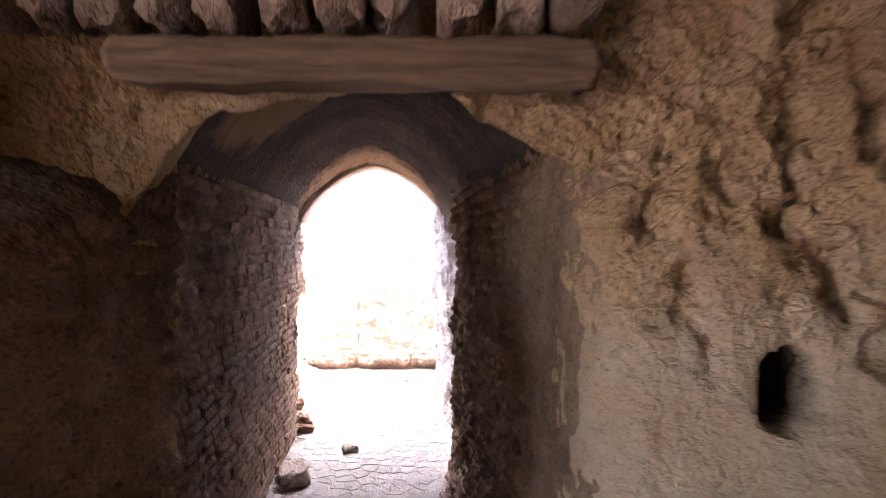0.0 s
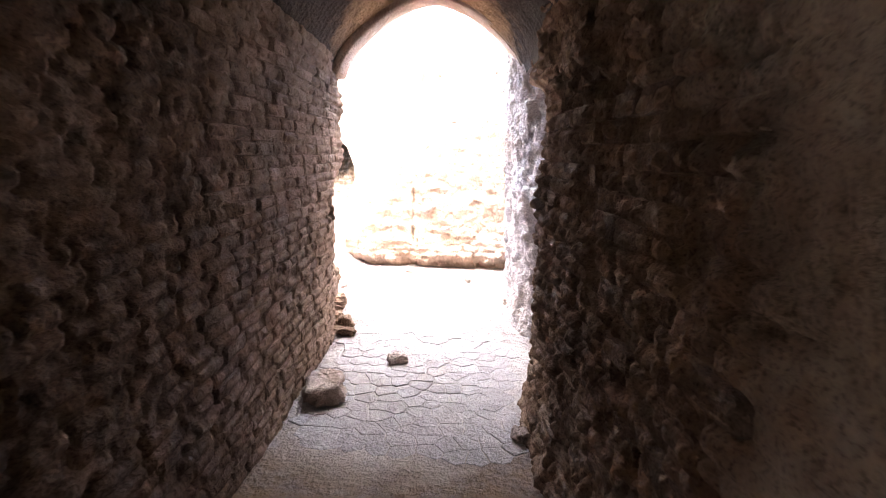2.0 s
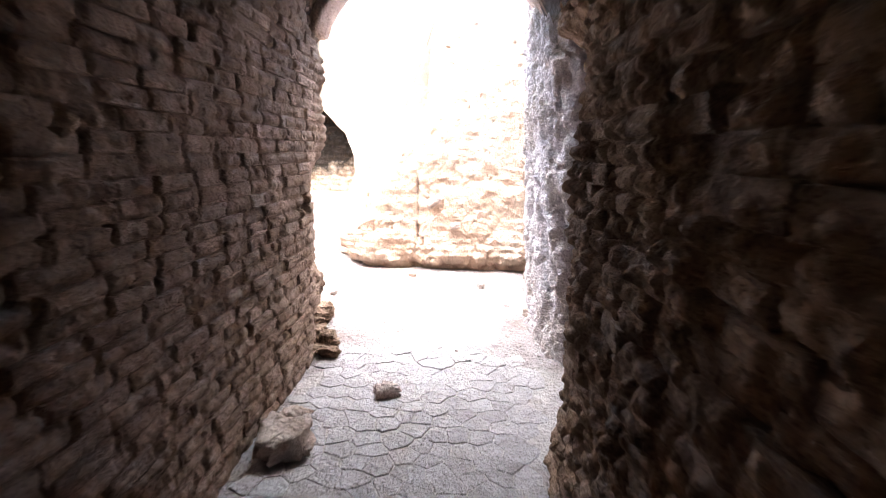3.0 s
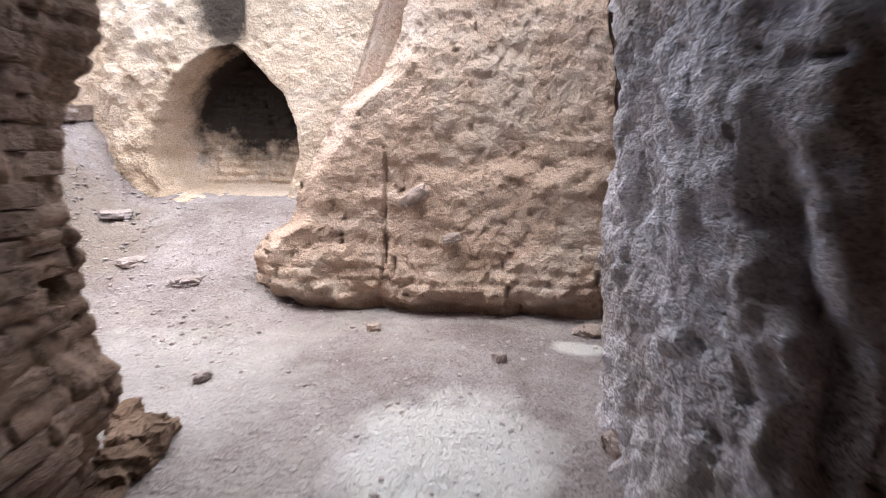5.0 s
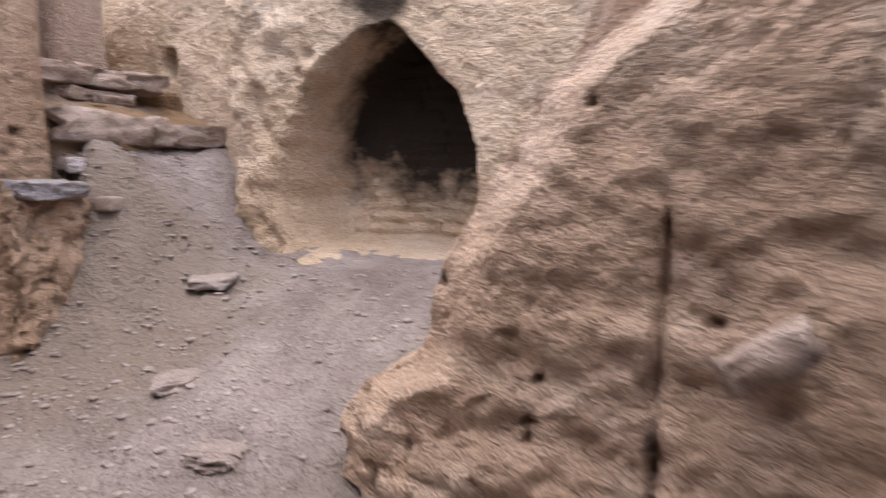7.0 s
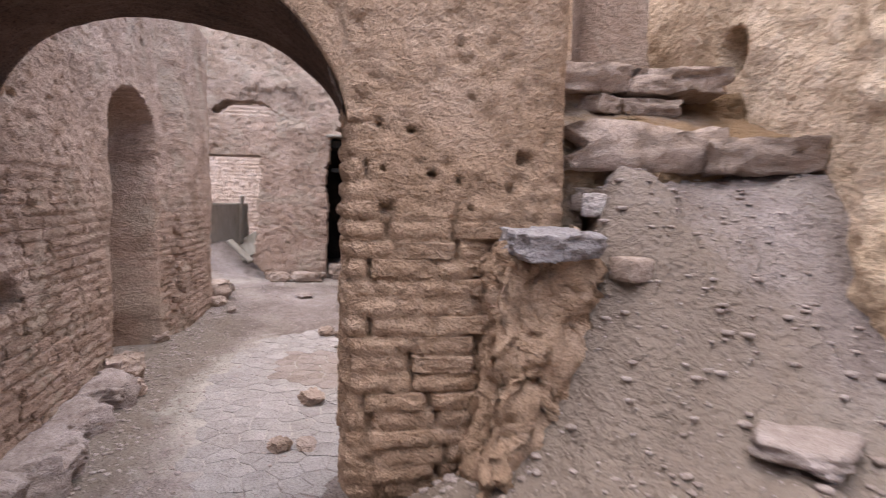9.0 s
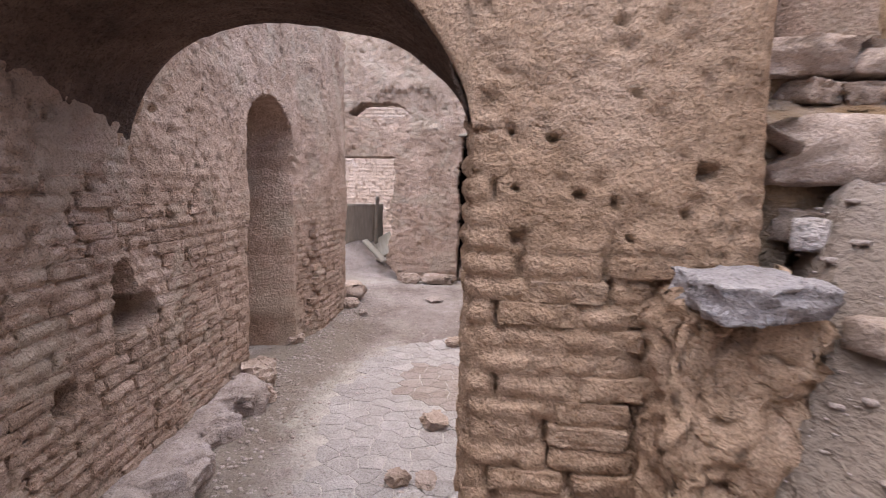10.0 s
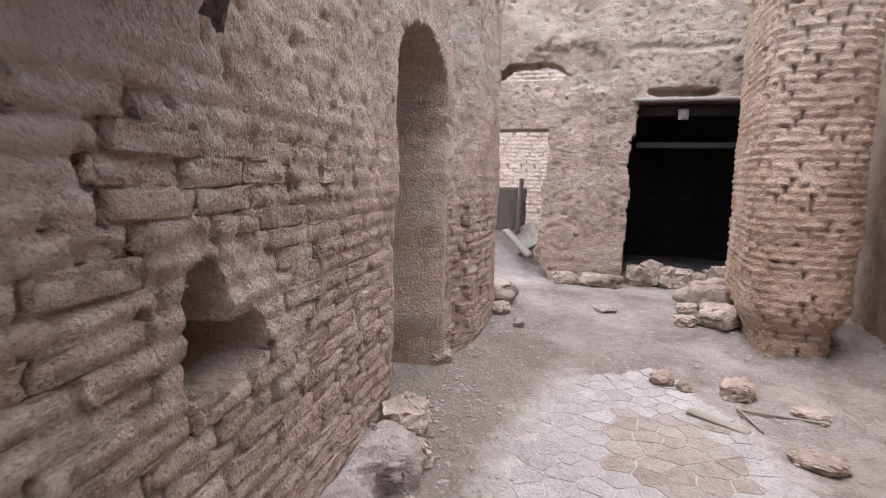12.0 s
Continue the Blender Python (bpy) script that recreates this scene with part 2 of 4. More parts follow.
class Line:
    """A wall's foot line on the plan; the wall's face looks to the left of its way."""
    def __init__(self, points, soft=2):
        self.p = chaikin(points, soft) if soft else np.array(points, float)
        self.d = np.concatenate([[0], np.cumsum(np.hypot(*np.diff(self.p, axis=0).T))])
        self.length = self.d[-1]

    def at(self, u):
        return np.interp(u, self.d, self.p[:, 0]), np.interp(u, self.d, self.p[:, 1])

    def normal(self, u, h=0.04):
        ax, ay = self.at(np.clip(u - h, 0, self.length))
        bx, by = self.at(np.clip(u + h, 0, self.length))
        dx, dy = bx - ax, by - ay
        n = np.hypot(dx, dy) + 1e-9
        return -dy / n, dx / n

    def u_of(self, x, y):
        uu = np.linspace(0, self.length, 2000)
        px, py = self.at(uu)
        return float(uu[np.argmin((px - x) ** 2 + (py - y) ** 2)])


def wall(name, line, z0, z1, thick, relief, mat, step=0.02, ulo=None, lean=0.0, label="", category="wall", kind="structure", steps=3, rough=0.015, rise=0.0):
    """A wall with a sculpted face. z0, z1: numbers or functions of u; relief(u, z, x, y): metres outwards; ulo(z): where its worn first edge runs; rise: how far its underside climbs to the rear."""
    nu = max(4, int(line.length / step))
    hi = z1 if not callable(z1) else float(np.max(z1(np.linspace(0, line.length, 60))))
    lo = z0 if not callable(z0) else float(np.min(z0(np.linspace(0, line.length, 60))))
    nv = max(4, int((hi - lo) / step))
    S, V = np.meshgrid(np.linspace(0, 1, nu), np.linspace(0, 1, nv))
    U = S * line.length
    A = z0(U) if callable(z0) else z0
    B = z1(U) if callable(z1) else z1
    Z = A + V * (B - A)
    if ulo is not None:
        first = ulo(Z)
        U = first + S * (line.length - first)
    X, Y = line.at(U)
    NX, NY = line.normal(U)
    D = relief(U, Z, X, Y) - lean * Z
    P = np.stack([X + NX * D, Y + NY * D, Z], -1)
    back = np.stack([-NX * thick, -NY * thick, rise * (1 - V)], -1)
    verts, faces = slab_mesh(P, back, steps, rough)
    ob = mesh_object(name, verts, faces, mat)
    return tagged(ob, label, category, kind=kind)


def lumps(amp=0.03, f=2.5, seed=0, fine=0.006, holes=0.28):
    def relief(u, z, x, y):
        r = amp * fbm(x, y, z, f, 4, 0.55, seed)
        n = fbm(x, y, z, 22.0, 3, 0.6, seed + 5)
        return r + 1.5 * fine * n - fine * 1.6 * np.clip(-n - 0.25, 0, 1) * 3 + pocks(u, z, 0.13, holes, seed + 9)
    return relief


def pocks(u, z, cell=0.13, share=0.35, seed=0):
    """Small deep pits strewn over a face, where straw and mortar fell out."""
    i, j = np.floor(u / cell).astype(np.int64), np.floor(z / cell).astype(np.int64)
    k = 0 * i
    cu = (i + 0.25 + 0.5 * lattice(i, j, k + 1, seed)) * cell
    cz = (j + 0.25 + 0.5 * lattice(i, j, k + 2, seed)) * cell
    ru = cell * (0.06 + 0.16 * lattice(i, j, k + 3, seed) ** 2)
    rz = cell * (0.06 + 0.13 * lattice(i, j, k + 4, seed) ** 2)
    d = np.sqrt(((u - cu) / ru) ** 2 + ((z - cz) / rz) ** 2)
    return -0.035 * (1 - smooth(0.5, 1.15, d)) * (lattice(i, j, k + 5, seed) < share)


def courses(u, z, pitch=0.061, length=0.24, proud=0.014, seed=0, gap=0.16):
    """Worn brick courses: rounded faces with open joints."""
    zz = z + 0.006 * fbm(u, z, 0 * u, 3.0, 2, seed=seed)
    row = np.floor(zz / pitch)
    shift = lattice(row.astype(np.int64), 0 * row.astype(np.int64), 0 * row.astype(np.int64), seed) * length
    k = (u + shift) / length
    col = np.floor(k)
    fz, fu = zz / pitch - row, k - col
    i, j = row.astype(np.int64), col.astype(np.int64)
    own = lattice(i, j, 0 * i, seed + 1)
    edge_z = np.minimum(fz, 1 - fz) * pitch
    edge_u = np.minimum(fu, 1 - fu) * length
    body = smooth(0.0, pitch * 0.28, edge_z) * smooth(0.0, 0.02, edge_u)
    open_joint = (1 - smooth(0.003, 0.012, edge_u)) * (lattice(i, j, 0 * i + 7, seed) > 0.5)
    return proud * (body * (0.6 + 0.7 * own) - 0.5) - 0.045 * open_joint * gap / 0.16


def pit(u, z, cu, cz, ru, rz, depth, seed=0, power=3.0, ragged=0.25):
    """A hole or recess pushed into a face."""
    n = ragged * fbm(u, z, 0 * u, 9.0, 3, seed=seed)
    d = (np.abs((u - cu) / ru) ** power + np.abs((z - cz) / rz) ** power) ** (1 / power) + n
    return -depth * (1 - smooth(0.85, 1.08, d))


def arched(u, z, cu, half, z_bottom, z_spring, z_top, depth, ragged=0.06, seed=0, soft=0.05):
    """An arched recess."""
    n = ragged * fbm(u, z, 0 * u, 5.0, 3, seed=seed)
    up = np.clip((z - z_spring) / (z_top - z_spring), 0, 1)
    width = half * np.sqrt(np.clip(1 - up ** 1.7, 0, 1))
    inside = (width - np.abs(u - cu)) / soft + n / soft
    low = (z - z_bottom) / soft
    return -depth * smooth(0, 1, np.minimum(inside, low)) * (z < z_top)


# ---- ground ----
def ground_height(x, y):
    x, y = np.asarray(x, float), np.asarray(y, float)
    z = 0.28 * (1 - smooth(0.6, 2.6, y)) * smooth(-3, -1, x) + 0.16 * smooth(4.6, 6.6, y) * smooth(-4.6, -3.0, x)
    z = z - 0.11 * smooth(-3.2, -4.6, x) + 0.08 * smooth(-6.5, -9.0, x)
    keep = smooth(-4.2, -3.7, x) + (1 - smooth(-4.2, -3.7, x)) * smooth(7.35, 7.6, y) * smooth(-5.3, -4.9, x)
    z = z + 0.55 * smooth(6.35, 8.5, y) * (1 - smooth(-2.1, -1.5, x) * (1 - smooth(7.3, 7.7, y))) * keep
    z = z + 0.80 * smooth(-3.2, -4.1, x) * smooth(7.1, 7.6, y) * keep
    z = z + 0.22 * np.exp(-((x + 3.80) / 0.30) ** 2 - ((y - 7.55) / 0.26) ** 2)
    z = z + 0.15 * np.exp(-((x + 3.72) / 0.38) ** 2 - ((y - 7.05) / 0.42) ** 2)
    z = z + 0.46 * np.exp(-((x + 11.0) / 0.65) ** 2 - ((y - 4.65) / 0.55) ** 2)
    return z


def ground_noise(x, y):
    near = smooth(-14, -11, x) * (1 - smooth(3, 5, x)) * smooth(-4, -2, y) * (1 - smooth(10, 13, y))
    n = 0.022 * fbm(x, y, 0 * x, 1.3, 4, seed=40) + 0.015 * fbm(x, y, 0 * x, 9.0, 4, 0.7, seed=41) * smooth(4.4, 5.6, y) + 0.05 * fbm(x, y, 0 * x, 5.0, 4, 0.6, seed=43) * smooth(-9.9, -10.3, x)
    n = n + 0.065 * fbm(x, y, 0 * x, 6.0, 5, 0.65, seed=42) * smooth(-2.6, -3.4, x) * smooth(6.9, 7.4, y)
    calm = smooth(1.3, 0.7, ((x + 5.75) / 1.35) ** 2 + ((y - 6.32) / 0.60) ** 2)
    return n * near * (1 - 0.92 * calm)


def ground_at(x, y):
    return float(ground_height(x, y) + ground_noise(np.array([x]), np.array([y]))[0])


gx = np.concatenate([[-400, -120, -50, -25, -16], np.arange(-13, 1.6, 0.028), [2, 4, 8, 20, 60, 150, 400]])
gy = np.concatenate([[-400, -120, -50, -20, -8, -3, 0], np.arange(0.5, 3.2, 0.06), np.arange(3.2, 9.2, 0.028), [9.6, 11, 15, 25, 60, 150, 400]])
GX, GY = np.meshgrid(gx, gy)
GZ = ground_height(GX, GY) + ground_noise(GX, GY)
gi = np.arange(GX.size).reshape(GX.shape)
ground = mesh_object("ground", np.stack([GX, GY, GZ], -1).reshape(-1, 3),
                     np.stack([gi[:-1, :-1], gi[:-1, 1:], gi[1:, 1:], gi[1:, :-1]], -1).reshape(-1, 4).tolist(), M_GROUND)
tagged(ground, "dusty trodden earth ground with fine gravel", "ground", kind="structure")


# ---- the first room ----
room_right = Line([(2.6, 1.25), (0.6, 1.19), (0.36, 1.2), (0.35, 1.7)])
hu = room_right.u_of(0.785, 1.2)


def room_right_relief(u, z, x, y):
    d = lumps(0.035, 3.2, 11, 0.008)(u, z, x, y)
    rough_zone = smooth(1.4, 1.85, z + 0.5 * np.clip(x - 0.5, 0, 0.6) + 0.25 * fbm(x, y, z, 2.0, 2, seed=3))
    d = d + rough_zone * (0.045 * fbm(x, y, z, 11.0, 3, 0.6, 12) + 0.05 * fbm(x, y, z, 4.5, 3, 0.6, 13) - 0.06 * smooth(0.13, 0.26, fbm(x, y, z, 9.0, 3, 0.6, 14))) - 0.006
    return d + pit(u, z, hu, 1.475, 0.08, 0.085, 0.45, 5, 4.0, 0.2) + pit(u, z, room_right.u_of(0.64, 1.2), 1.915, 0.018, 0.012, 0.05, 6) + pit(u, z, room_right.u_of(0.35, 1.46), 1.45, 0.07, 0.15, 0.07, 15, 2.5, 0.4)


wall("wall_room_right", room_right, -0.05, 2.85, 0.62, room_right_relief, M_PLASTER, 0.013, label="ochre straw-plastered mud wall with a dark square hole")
room_left = Line([(-1.0, 1.75), (-0.76, 1.6), (-0.73, 1.2), (-1.1, 1.16), (-2.6, 1.1)])
wall("wall_room_left", room_left, -0.05, 2.85, 0.3, lumps(0.05, 3.0, 21, 0.01), M_PLASTER, 0.016, label="rough brown mud wall beside the passage")
room_top = Line([(0.75, 1.21), (-1.15, 1.21)])


def broken_arch(u):
    x = 0.75 - u
    z = np.interp(x, [-1.15, -0.80, -0.74, -0.61, -0.50, -0.25, 0.0, 0.02, 0.08, 0.24, 0.35, 0.75], [1.55, 1.70, 1.81, 2.01, 2.09, 2.14, 2.14, 2.12, 2.08, 2.01, 1.96, 1.90])
    return z + 0.015 * fbm(x, 0 * x, 0 * x, 14.0, 3, seed=9)


def room_top_relief(u, z, x, y):
    return lumps(0.035, 4.0, 31, 0.012)(u, z, x, y) + 0.03 * fbm(x, y, z, 11.0, 3, 0.6, 32)


wall("wall_room_top", room_top, broken_arch, 2.85, 0.30, room_top_relief, M_PLASTER, 0.011, rise=0.22, label="broken mud wall over the passage mouth")
wall("wall_room_west_a", Line([(-2.5, 1.3), (-2.5, -0.70)]), -0.05, 2.85, 0.3, lumps(0.03, 2, 42), M_PLASTER, 0.08, label="plain mud room wall beside a doorway")
wall("wall_room_west_c", Line([(-2.5, -0.65), (-2.5, -2.4)]), 2.5, 2.85, 0.3, lumps(0.03, 2, 45), M_PLASTER, 0.08, label="plain mud wall over a doorway")
wall("wall_room_east", Line([(2.4, -2.4), (2.4, 1.3)]), -0.05, 2.85, 0.3, lumps(0.03, 2, 41), M_PLASTER, 0.08, label="plain mud room wall")
wall("wall_room_south", Line([(-2.6, -2.3), (2.6, -2.3)]), -0.05, 2.85, 0.3, lumps(0.03, 2, 44), M_PLASTER, 0.08, label="plain mud room wall")
mass_line = Line([(-0.90, 1.75), (-0.72, 1.5), (-0.69, 1.2), (-0.72, 0.8), (-0.86, 0.30), (-1.4, 0.05), (-2.5, 0.0)])
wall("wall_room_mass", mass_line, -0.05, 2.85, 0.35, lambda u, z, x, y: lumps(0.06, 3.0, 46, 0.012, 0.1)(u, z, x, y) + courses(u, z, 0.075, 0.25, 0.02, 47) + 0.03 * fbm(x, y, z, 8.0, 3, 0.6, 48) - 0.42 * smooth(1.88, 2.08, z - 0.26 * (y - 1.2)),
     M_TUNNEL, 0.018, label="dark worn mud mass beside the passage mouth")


def plate(name, x0, x1, y0, y1, z, thick, mat, label, step=0.1):
    X, Y = np.meshgrid(np.linspace(x0, x1, max(3, int((x1 - x0) / step))), np.linspace(y1, y0, max(3, int((y1 - y0) / step))))
    P = np.stack([X, Y, z + 0.02 * fbm(X, Y, 0 * X, 2.0, 3, seed=8)], -1)
    verts, faces = slab_mesh(P, (0, 0, thick), 1)
    return tagged(mesh_object(name, verts, faces, mat), label, "ceiling", kind="structure")


plate("ceiling", -2.9, 2.9, -2.7, 1.5, 2.8, 0.25, M_VAULT, "near-black mud ceiling of the room")


# ---- the vaulted passage ----
def left_x(y):
    return -0.87 - 0.098 * y


def right_x(y):
    return 0.5 - 0.1 * y


pass_left = Line([(left_x(5.62) - 0.9, 5.56), (left_x(5.62) - 0.1, 5.65), (left_x(5.5), 5.5), (left_x(1.3), 1.3)])


def pass_left_relief(u, z, x, y):
    d = lumps(0.03, 2.2, 51, 0.007)(u, z, x, y) + courses(u, z, 0.062, 0.235, 0.016, 52)
    worn = smooth(5.08, 5.45, y) * (0.09 * smooth(1.38, 1.1, z) - 0.11 * np.exp(-((z - 0.40) / 0.13) ** 2) + 0.05 * fbm(x, y, z, 5.0, 3, 0.6, 53))
    d = d - worn + pit(u, z, pass_left.u_of(left_x(5.42), 5.42), 0.72, 0.05, 0.05, 0.15, 54, 2.2) + pit(u, z, pass_left.u_of(left_x(5.25), 5.25), 1.36, 0.03, 0.06, 0.15, 55, 2.2)
    return d + pit(u, z, pass_left.u_of(left_x(5.02), 5.02), 1.0, 0.075, 0.06, 0.2, 7, 2.5)


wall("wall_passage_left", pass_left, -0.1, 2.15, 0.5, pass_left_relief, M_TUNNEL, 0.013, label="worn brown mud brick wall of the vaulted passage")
pass_right = Line([(right_x(1.3), 1.3), (right_x(3.0), 3.0), (0.09, 4.1), (0.12, 4.35), (0.26, 4.75), (0.36, 5.4)])
pass_corner = Line([(0.75, 5.30), (0.42, 5.26), (0.20, 5.28), (0.09, 5.42), (0.04, 5.6), (-0.03, 6.1), (0.10, 6.35), (1.4, 6.45)])


def pass_right_relief(u, z, x, y):
    outside = smooth(5.1, 5.2, y)
    inner = courses(u, z, 0.068, 0.22, 0.024, 62, 0.25) + 0.035 * fbm(x, y, z, 2.6, 3, 0.5, 63) + 0.028 * fbm(x, y, z, 9.0, 3, 0.6, 67) + 0.022 * fbm(x, y * 3.0, z * 0.8, 4.5, 3, 0.55, 68) + 0.014 * fbm(x, y, z, 24.0, 2, 0.6, 69)
    inner = inner * smooth(1.75, 2.1, y) + smooth(1.78, 1.96, z) * np.interp(y, [4.15, 4.75, 5.1], [0.0, 0.18, 0.24])
    streak = 0.075 * fbm(x * 2.4, y * 2.4, z * 0.8, 3.2, 5, 0.66, 64) + 0.012 * fbm(x, y, z, 24.0, 2, 0.6, 70)
    groove = -0.10 * (1 - smooth(0.0, 0.05, np.abs(x - 0.20 + 0.14 * (z - 0.6) - 0.06 * fbm(0 * z, 0 * z, z, 3.0, 3, seed=65)))) * (1 - smooth(0.8, 1.2, z)) * outside
    return inner * (1 - outside) + streak * outside + groove + lumps(0.02, 6.0, 66, 0.008)(u, z, x, y) + 0.05 * (1 - smooth(0.0, 0.35, z)) + 0.05 * outside * z


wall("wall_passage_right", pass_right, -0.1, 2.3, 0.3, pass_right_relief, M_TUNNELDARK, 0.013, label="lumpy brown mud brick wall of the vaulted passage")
wall("wall_passage_corner", pass_corner, -0.1, 2.75, 0.6, pass_right_relief, M_GREY, 0.013, label="rain-streaked grey mud wall at the passage mouth")


def vault_shape(s):
    """Across the passage, s from 0 to 1: how far up from the spring to the crown."""
    t = np.abs(s * 2 - 1)
    return (1 - t ** 1.9) ** 0.72 * 0.86 + 0.14 * (1 - t)


def vault_grid(y0, y1, grow):
    S, Y = np.meshgrid(np.linspace(0, 1, 100), np.linspace(y0, y1, 300))
    S = 0.5 - 0.5 * np.cos(np.pi * S)
    xl, xr = left_x(Y) - 0.05 - grow, right_x(Y) + 0.06 + grow
    X = xl + S * (xr - xl)
    spring = np.interp(Y, [1.2, 3.5, 5.4], [1.93, 2.03, 2.03])
    rise = np.interp(Y, [1.2, 4.7, 4.95, 5.4], [0.66, 0.64, 0.60, 0.58])
    Z = spring + rise * vault_shape(S) + grow
    ring = 0.010 * np.abs(np.sin(Y * math.pi / 0.065 + 1.5 * fbm(X, Y, 0 * X, 2.0, 2, seed=71)))
    Z = Z + 0.02 * fbm(X, Y, Z, 2.5, 4, seed=72) + 0.012 * fbm(X, Y, Z, 12.0, 3, seed=73) + ring
    return np.stack([X, Y, Z], -1)


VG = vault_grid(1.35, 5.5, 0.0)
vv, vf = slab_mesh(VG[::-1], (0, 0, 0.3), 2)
vault = tagged(mesh_object("ceiling_vault", vv, vf, M_VAULT), "near-black pointed brick barrel vault", "vault", kind="structure")


# unseen cover, added to stop skylight leaking in past the vault
plate("ceiling_leak_cover", 0.13, 1.0, 4.45, 5.6, 2.02, 0.3, M_VAULT, "added cover beside the passage vault, out of view")


def mouth(u):
    s = np.clip((-1.5 + u - left_x(5.5)) / (right_x(5.5) + 0.06 - left_x(5.5)), 0, 1)
    return 2.02 + 0.57 * vault_shape(s)


wall("wall_over_mouth", Line([(-1.5, 5.6), (0.25, 5.72)]), mouth, 2.8, 0.3, lumps(0.03, 3, 81), M_PINK, 0.03, label="mud wall over the mouth of the passage")


# ---- the yard ----
yard_south = Line([(-8.42, 3.6), (-8.42, 5.0), (-8.3, 5.06), (-7.5, 5.07), (-6.0, 5.10), (-4.5, 5.22), (-3.0, 5.42), (-1.6, 5.57)], 1)
N1, N2 = yard_south.u_of(-6.5, 5.08), yard_south.u_of(-4.66, 5.2)
N3 = yard_south.u_of(-4.25, 5.25)


def bare_top(x):
    return np.interp(x, [-8, -6.2, -5.4, -4.0, -3.0], [0.85, 0.95, 1.1, 1.5, 1.6])


def yard_south_relief(u, z, x, y):
    d = lumps(0.03, 1.8, 91, 0.007)(u, z, x, y)
    bare = smooth(0.35, -0.25, z - bare_top(x) + 0.25 * fbm(x, y, z, 1.4, 3, seed=92))
    d = d + courses(u, z, 0.061, 0.235, 0.014, 93) * (0.25 + 0.75 * bare) * smooth(-8.2, -7.9, x) * smooth(0.45, 0.6, np.abs(u - N1))
    hollow = -arched(u, z, N1, 0.45, -0.4, 1.62, 1.9, 1.0, 0.03, 94)
    d = d * (1 - hollow) + 0.012 * fbm(x, y, z, 4.0, 3, seed=98) * hollow - 0.50 * hollow
    d = d + pit(u, z, N2 + 0.03, 0.77, 0.07, 0.16, 0.45, 95, 2.2) + pit(u, z, N2 - 0.08, 0.70, 0.13, 0.075, 0.40, 96, 2.2)
    d = d + pit(u, z, N3, 0.48, 0.07, 0.07, 0.3, 97, 2.2)
    d = d + 0.10 * smooth(-7.15, -7.4, x) * smooth(-0.1, 0.1, y - 4.9)
    return d


wall("wall_yard_south", yard_south, -0.25, 2.75, 0.62, yard_south_relief, M_PINK, 0.016, label="pinkish mud brick wall with half-lost plaster and a tall blind niche")

# the cracked wall facing the passage
face = Line([(0.75, 7.32), (0.1, 7.27), (-0.6, 7.22), (-1.3, 7.14), (-2.1, 7.10)], 1)


def face_end(z):
    x = np.interp(z, [0.0, 0.3, 0.5, 0.58, 0.66, 0.9, 1.0, 1.3, 1.48, 1.7, 2.1, 3.0], [-1.92, -1.92, -1.90, -1.84, -1.68, -1.62, -1.57, -1.40, -1.16, -1.06, -1.02, -0.95])
    return x


def face_relief(u, z, x, y):
    d = lumps(0.024, 2.2, 101, 0.006, 0.06)(u, z, x, y) + 0.013 * fbm(x, y, z, 16.0, 3, 0.7, 108)
    d = d + 0.02 * fbm(x, y, z * 2.5, 5.0, 3, seed=102)
    low = 1 - smooth(0.25, 0.75, z)
    d = d + low * (0.05 + courses(u, z, 0.07, 0.6, 0.016, 103) + 0.08 * fbm(x, y, z, 6.0, 4, 0.6, 107))
    d = d + 0.035 * (1 - smooth(0.93, 1.03, z + 0.05 * fbm(x, y, z, 4.0, 2, seed=104))) * smooth(-1.05, -0.9, x)
    crack = np.abs(x + 1.11 + 0.012 * fbm(0 * z, 0 * z, z, 6.0, 3, seed=105))
    d = d - (0.045 + 0.04 * fbm(0 * z, 0 * z, z, 9.0, 2, seed=109)) * (1 - smooth(0.003, 0.014, crack)) * smooth(0.4, 0.45, z) * (1 - smooth(1.02, 1.08, z))
    under = 1 - smooth(0.17, 0.32, z + 0.08 * fbm(x, 0 * x, 0 * x, 5.0, 3, seed=112))
    d = d - 0.14 * under
    for cu, cz in ((-1.345, 0.69), (-1.36, 0.56), (-1.36, 0.6)):
        d = d + pit(x, z, cu, cz, 0.014, 0.012, 0.05, 106, 2.0)
    return d


nu, nv = 200, 200
S, V = np.meshgrid(np.linspace(0, 1, nu), np.linspace(0, 1, nv))
Z = 0.0 + V * 2.7
XE = face_end(Z) + 0.02 * fbm(0 * Z, 0 * Z, Z, 6.0, 3, seed=110)
XR = 0.26 - 0.10 * Z + 0.05 * fbm(0 * Z, 0 * Z, Z, 4.0, 3, seed=113)
X = XR + S * (XE - XR)
U = np.interp(-X, -face.p[:, 0], face.d)
PX, PY = face.at(U)
NX, NY = face.normal(U)
D = face_relief(U, Z, X, PY) - 0.03 * Z
edge = smooth(0.0, 0.16, X - XE)
PFACE = np.stack([X, PY - D - 0.0 + 0.10 * (1 - edge), Z], -1)
fv, ff = slab_mesh(PFACE, (-0.05, 0.34, 0), 6, 0.03, 111)
tagged(mesh_object("wall_cracked", fv, ff, M_YELLOW), "ochre mud wall with a long vertical crack and broken edge", "wall", kind="structure")

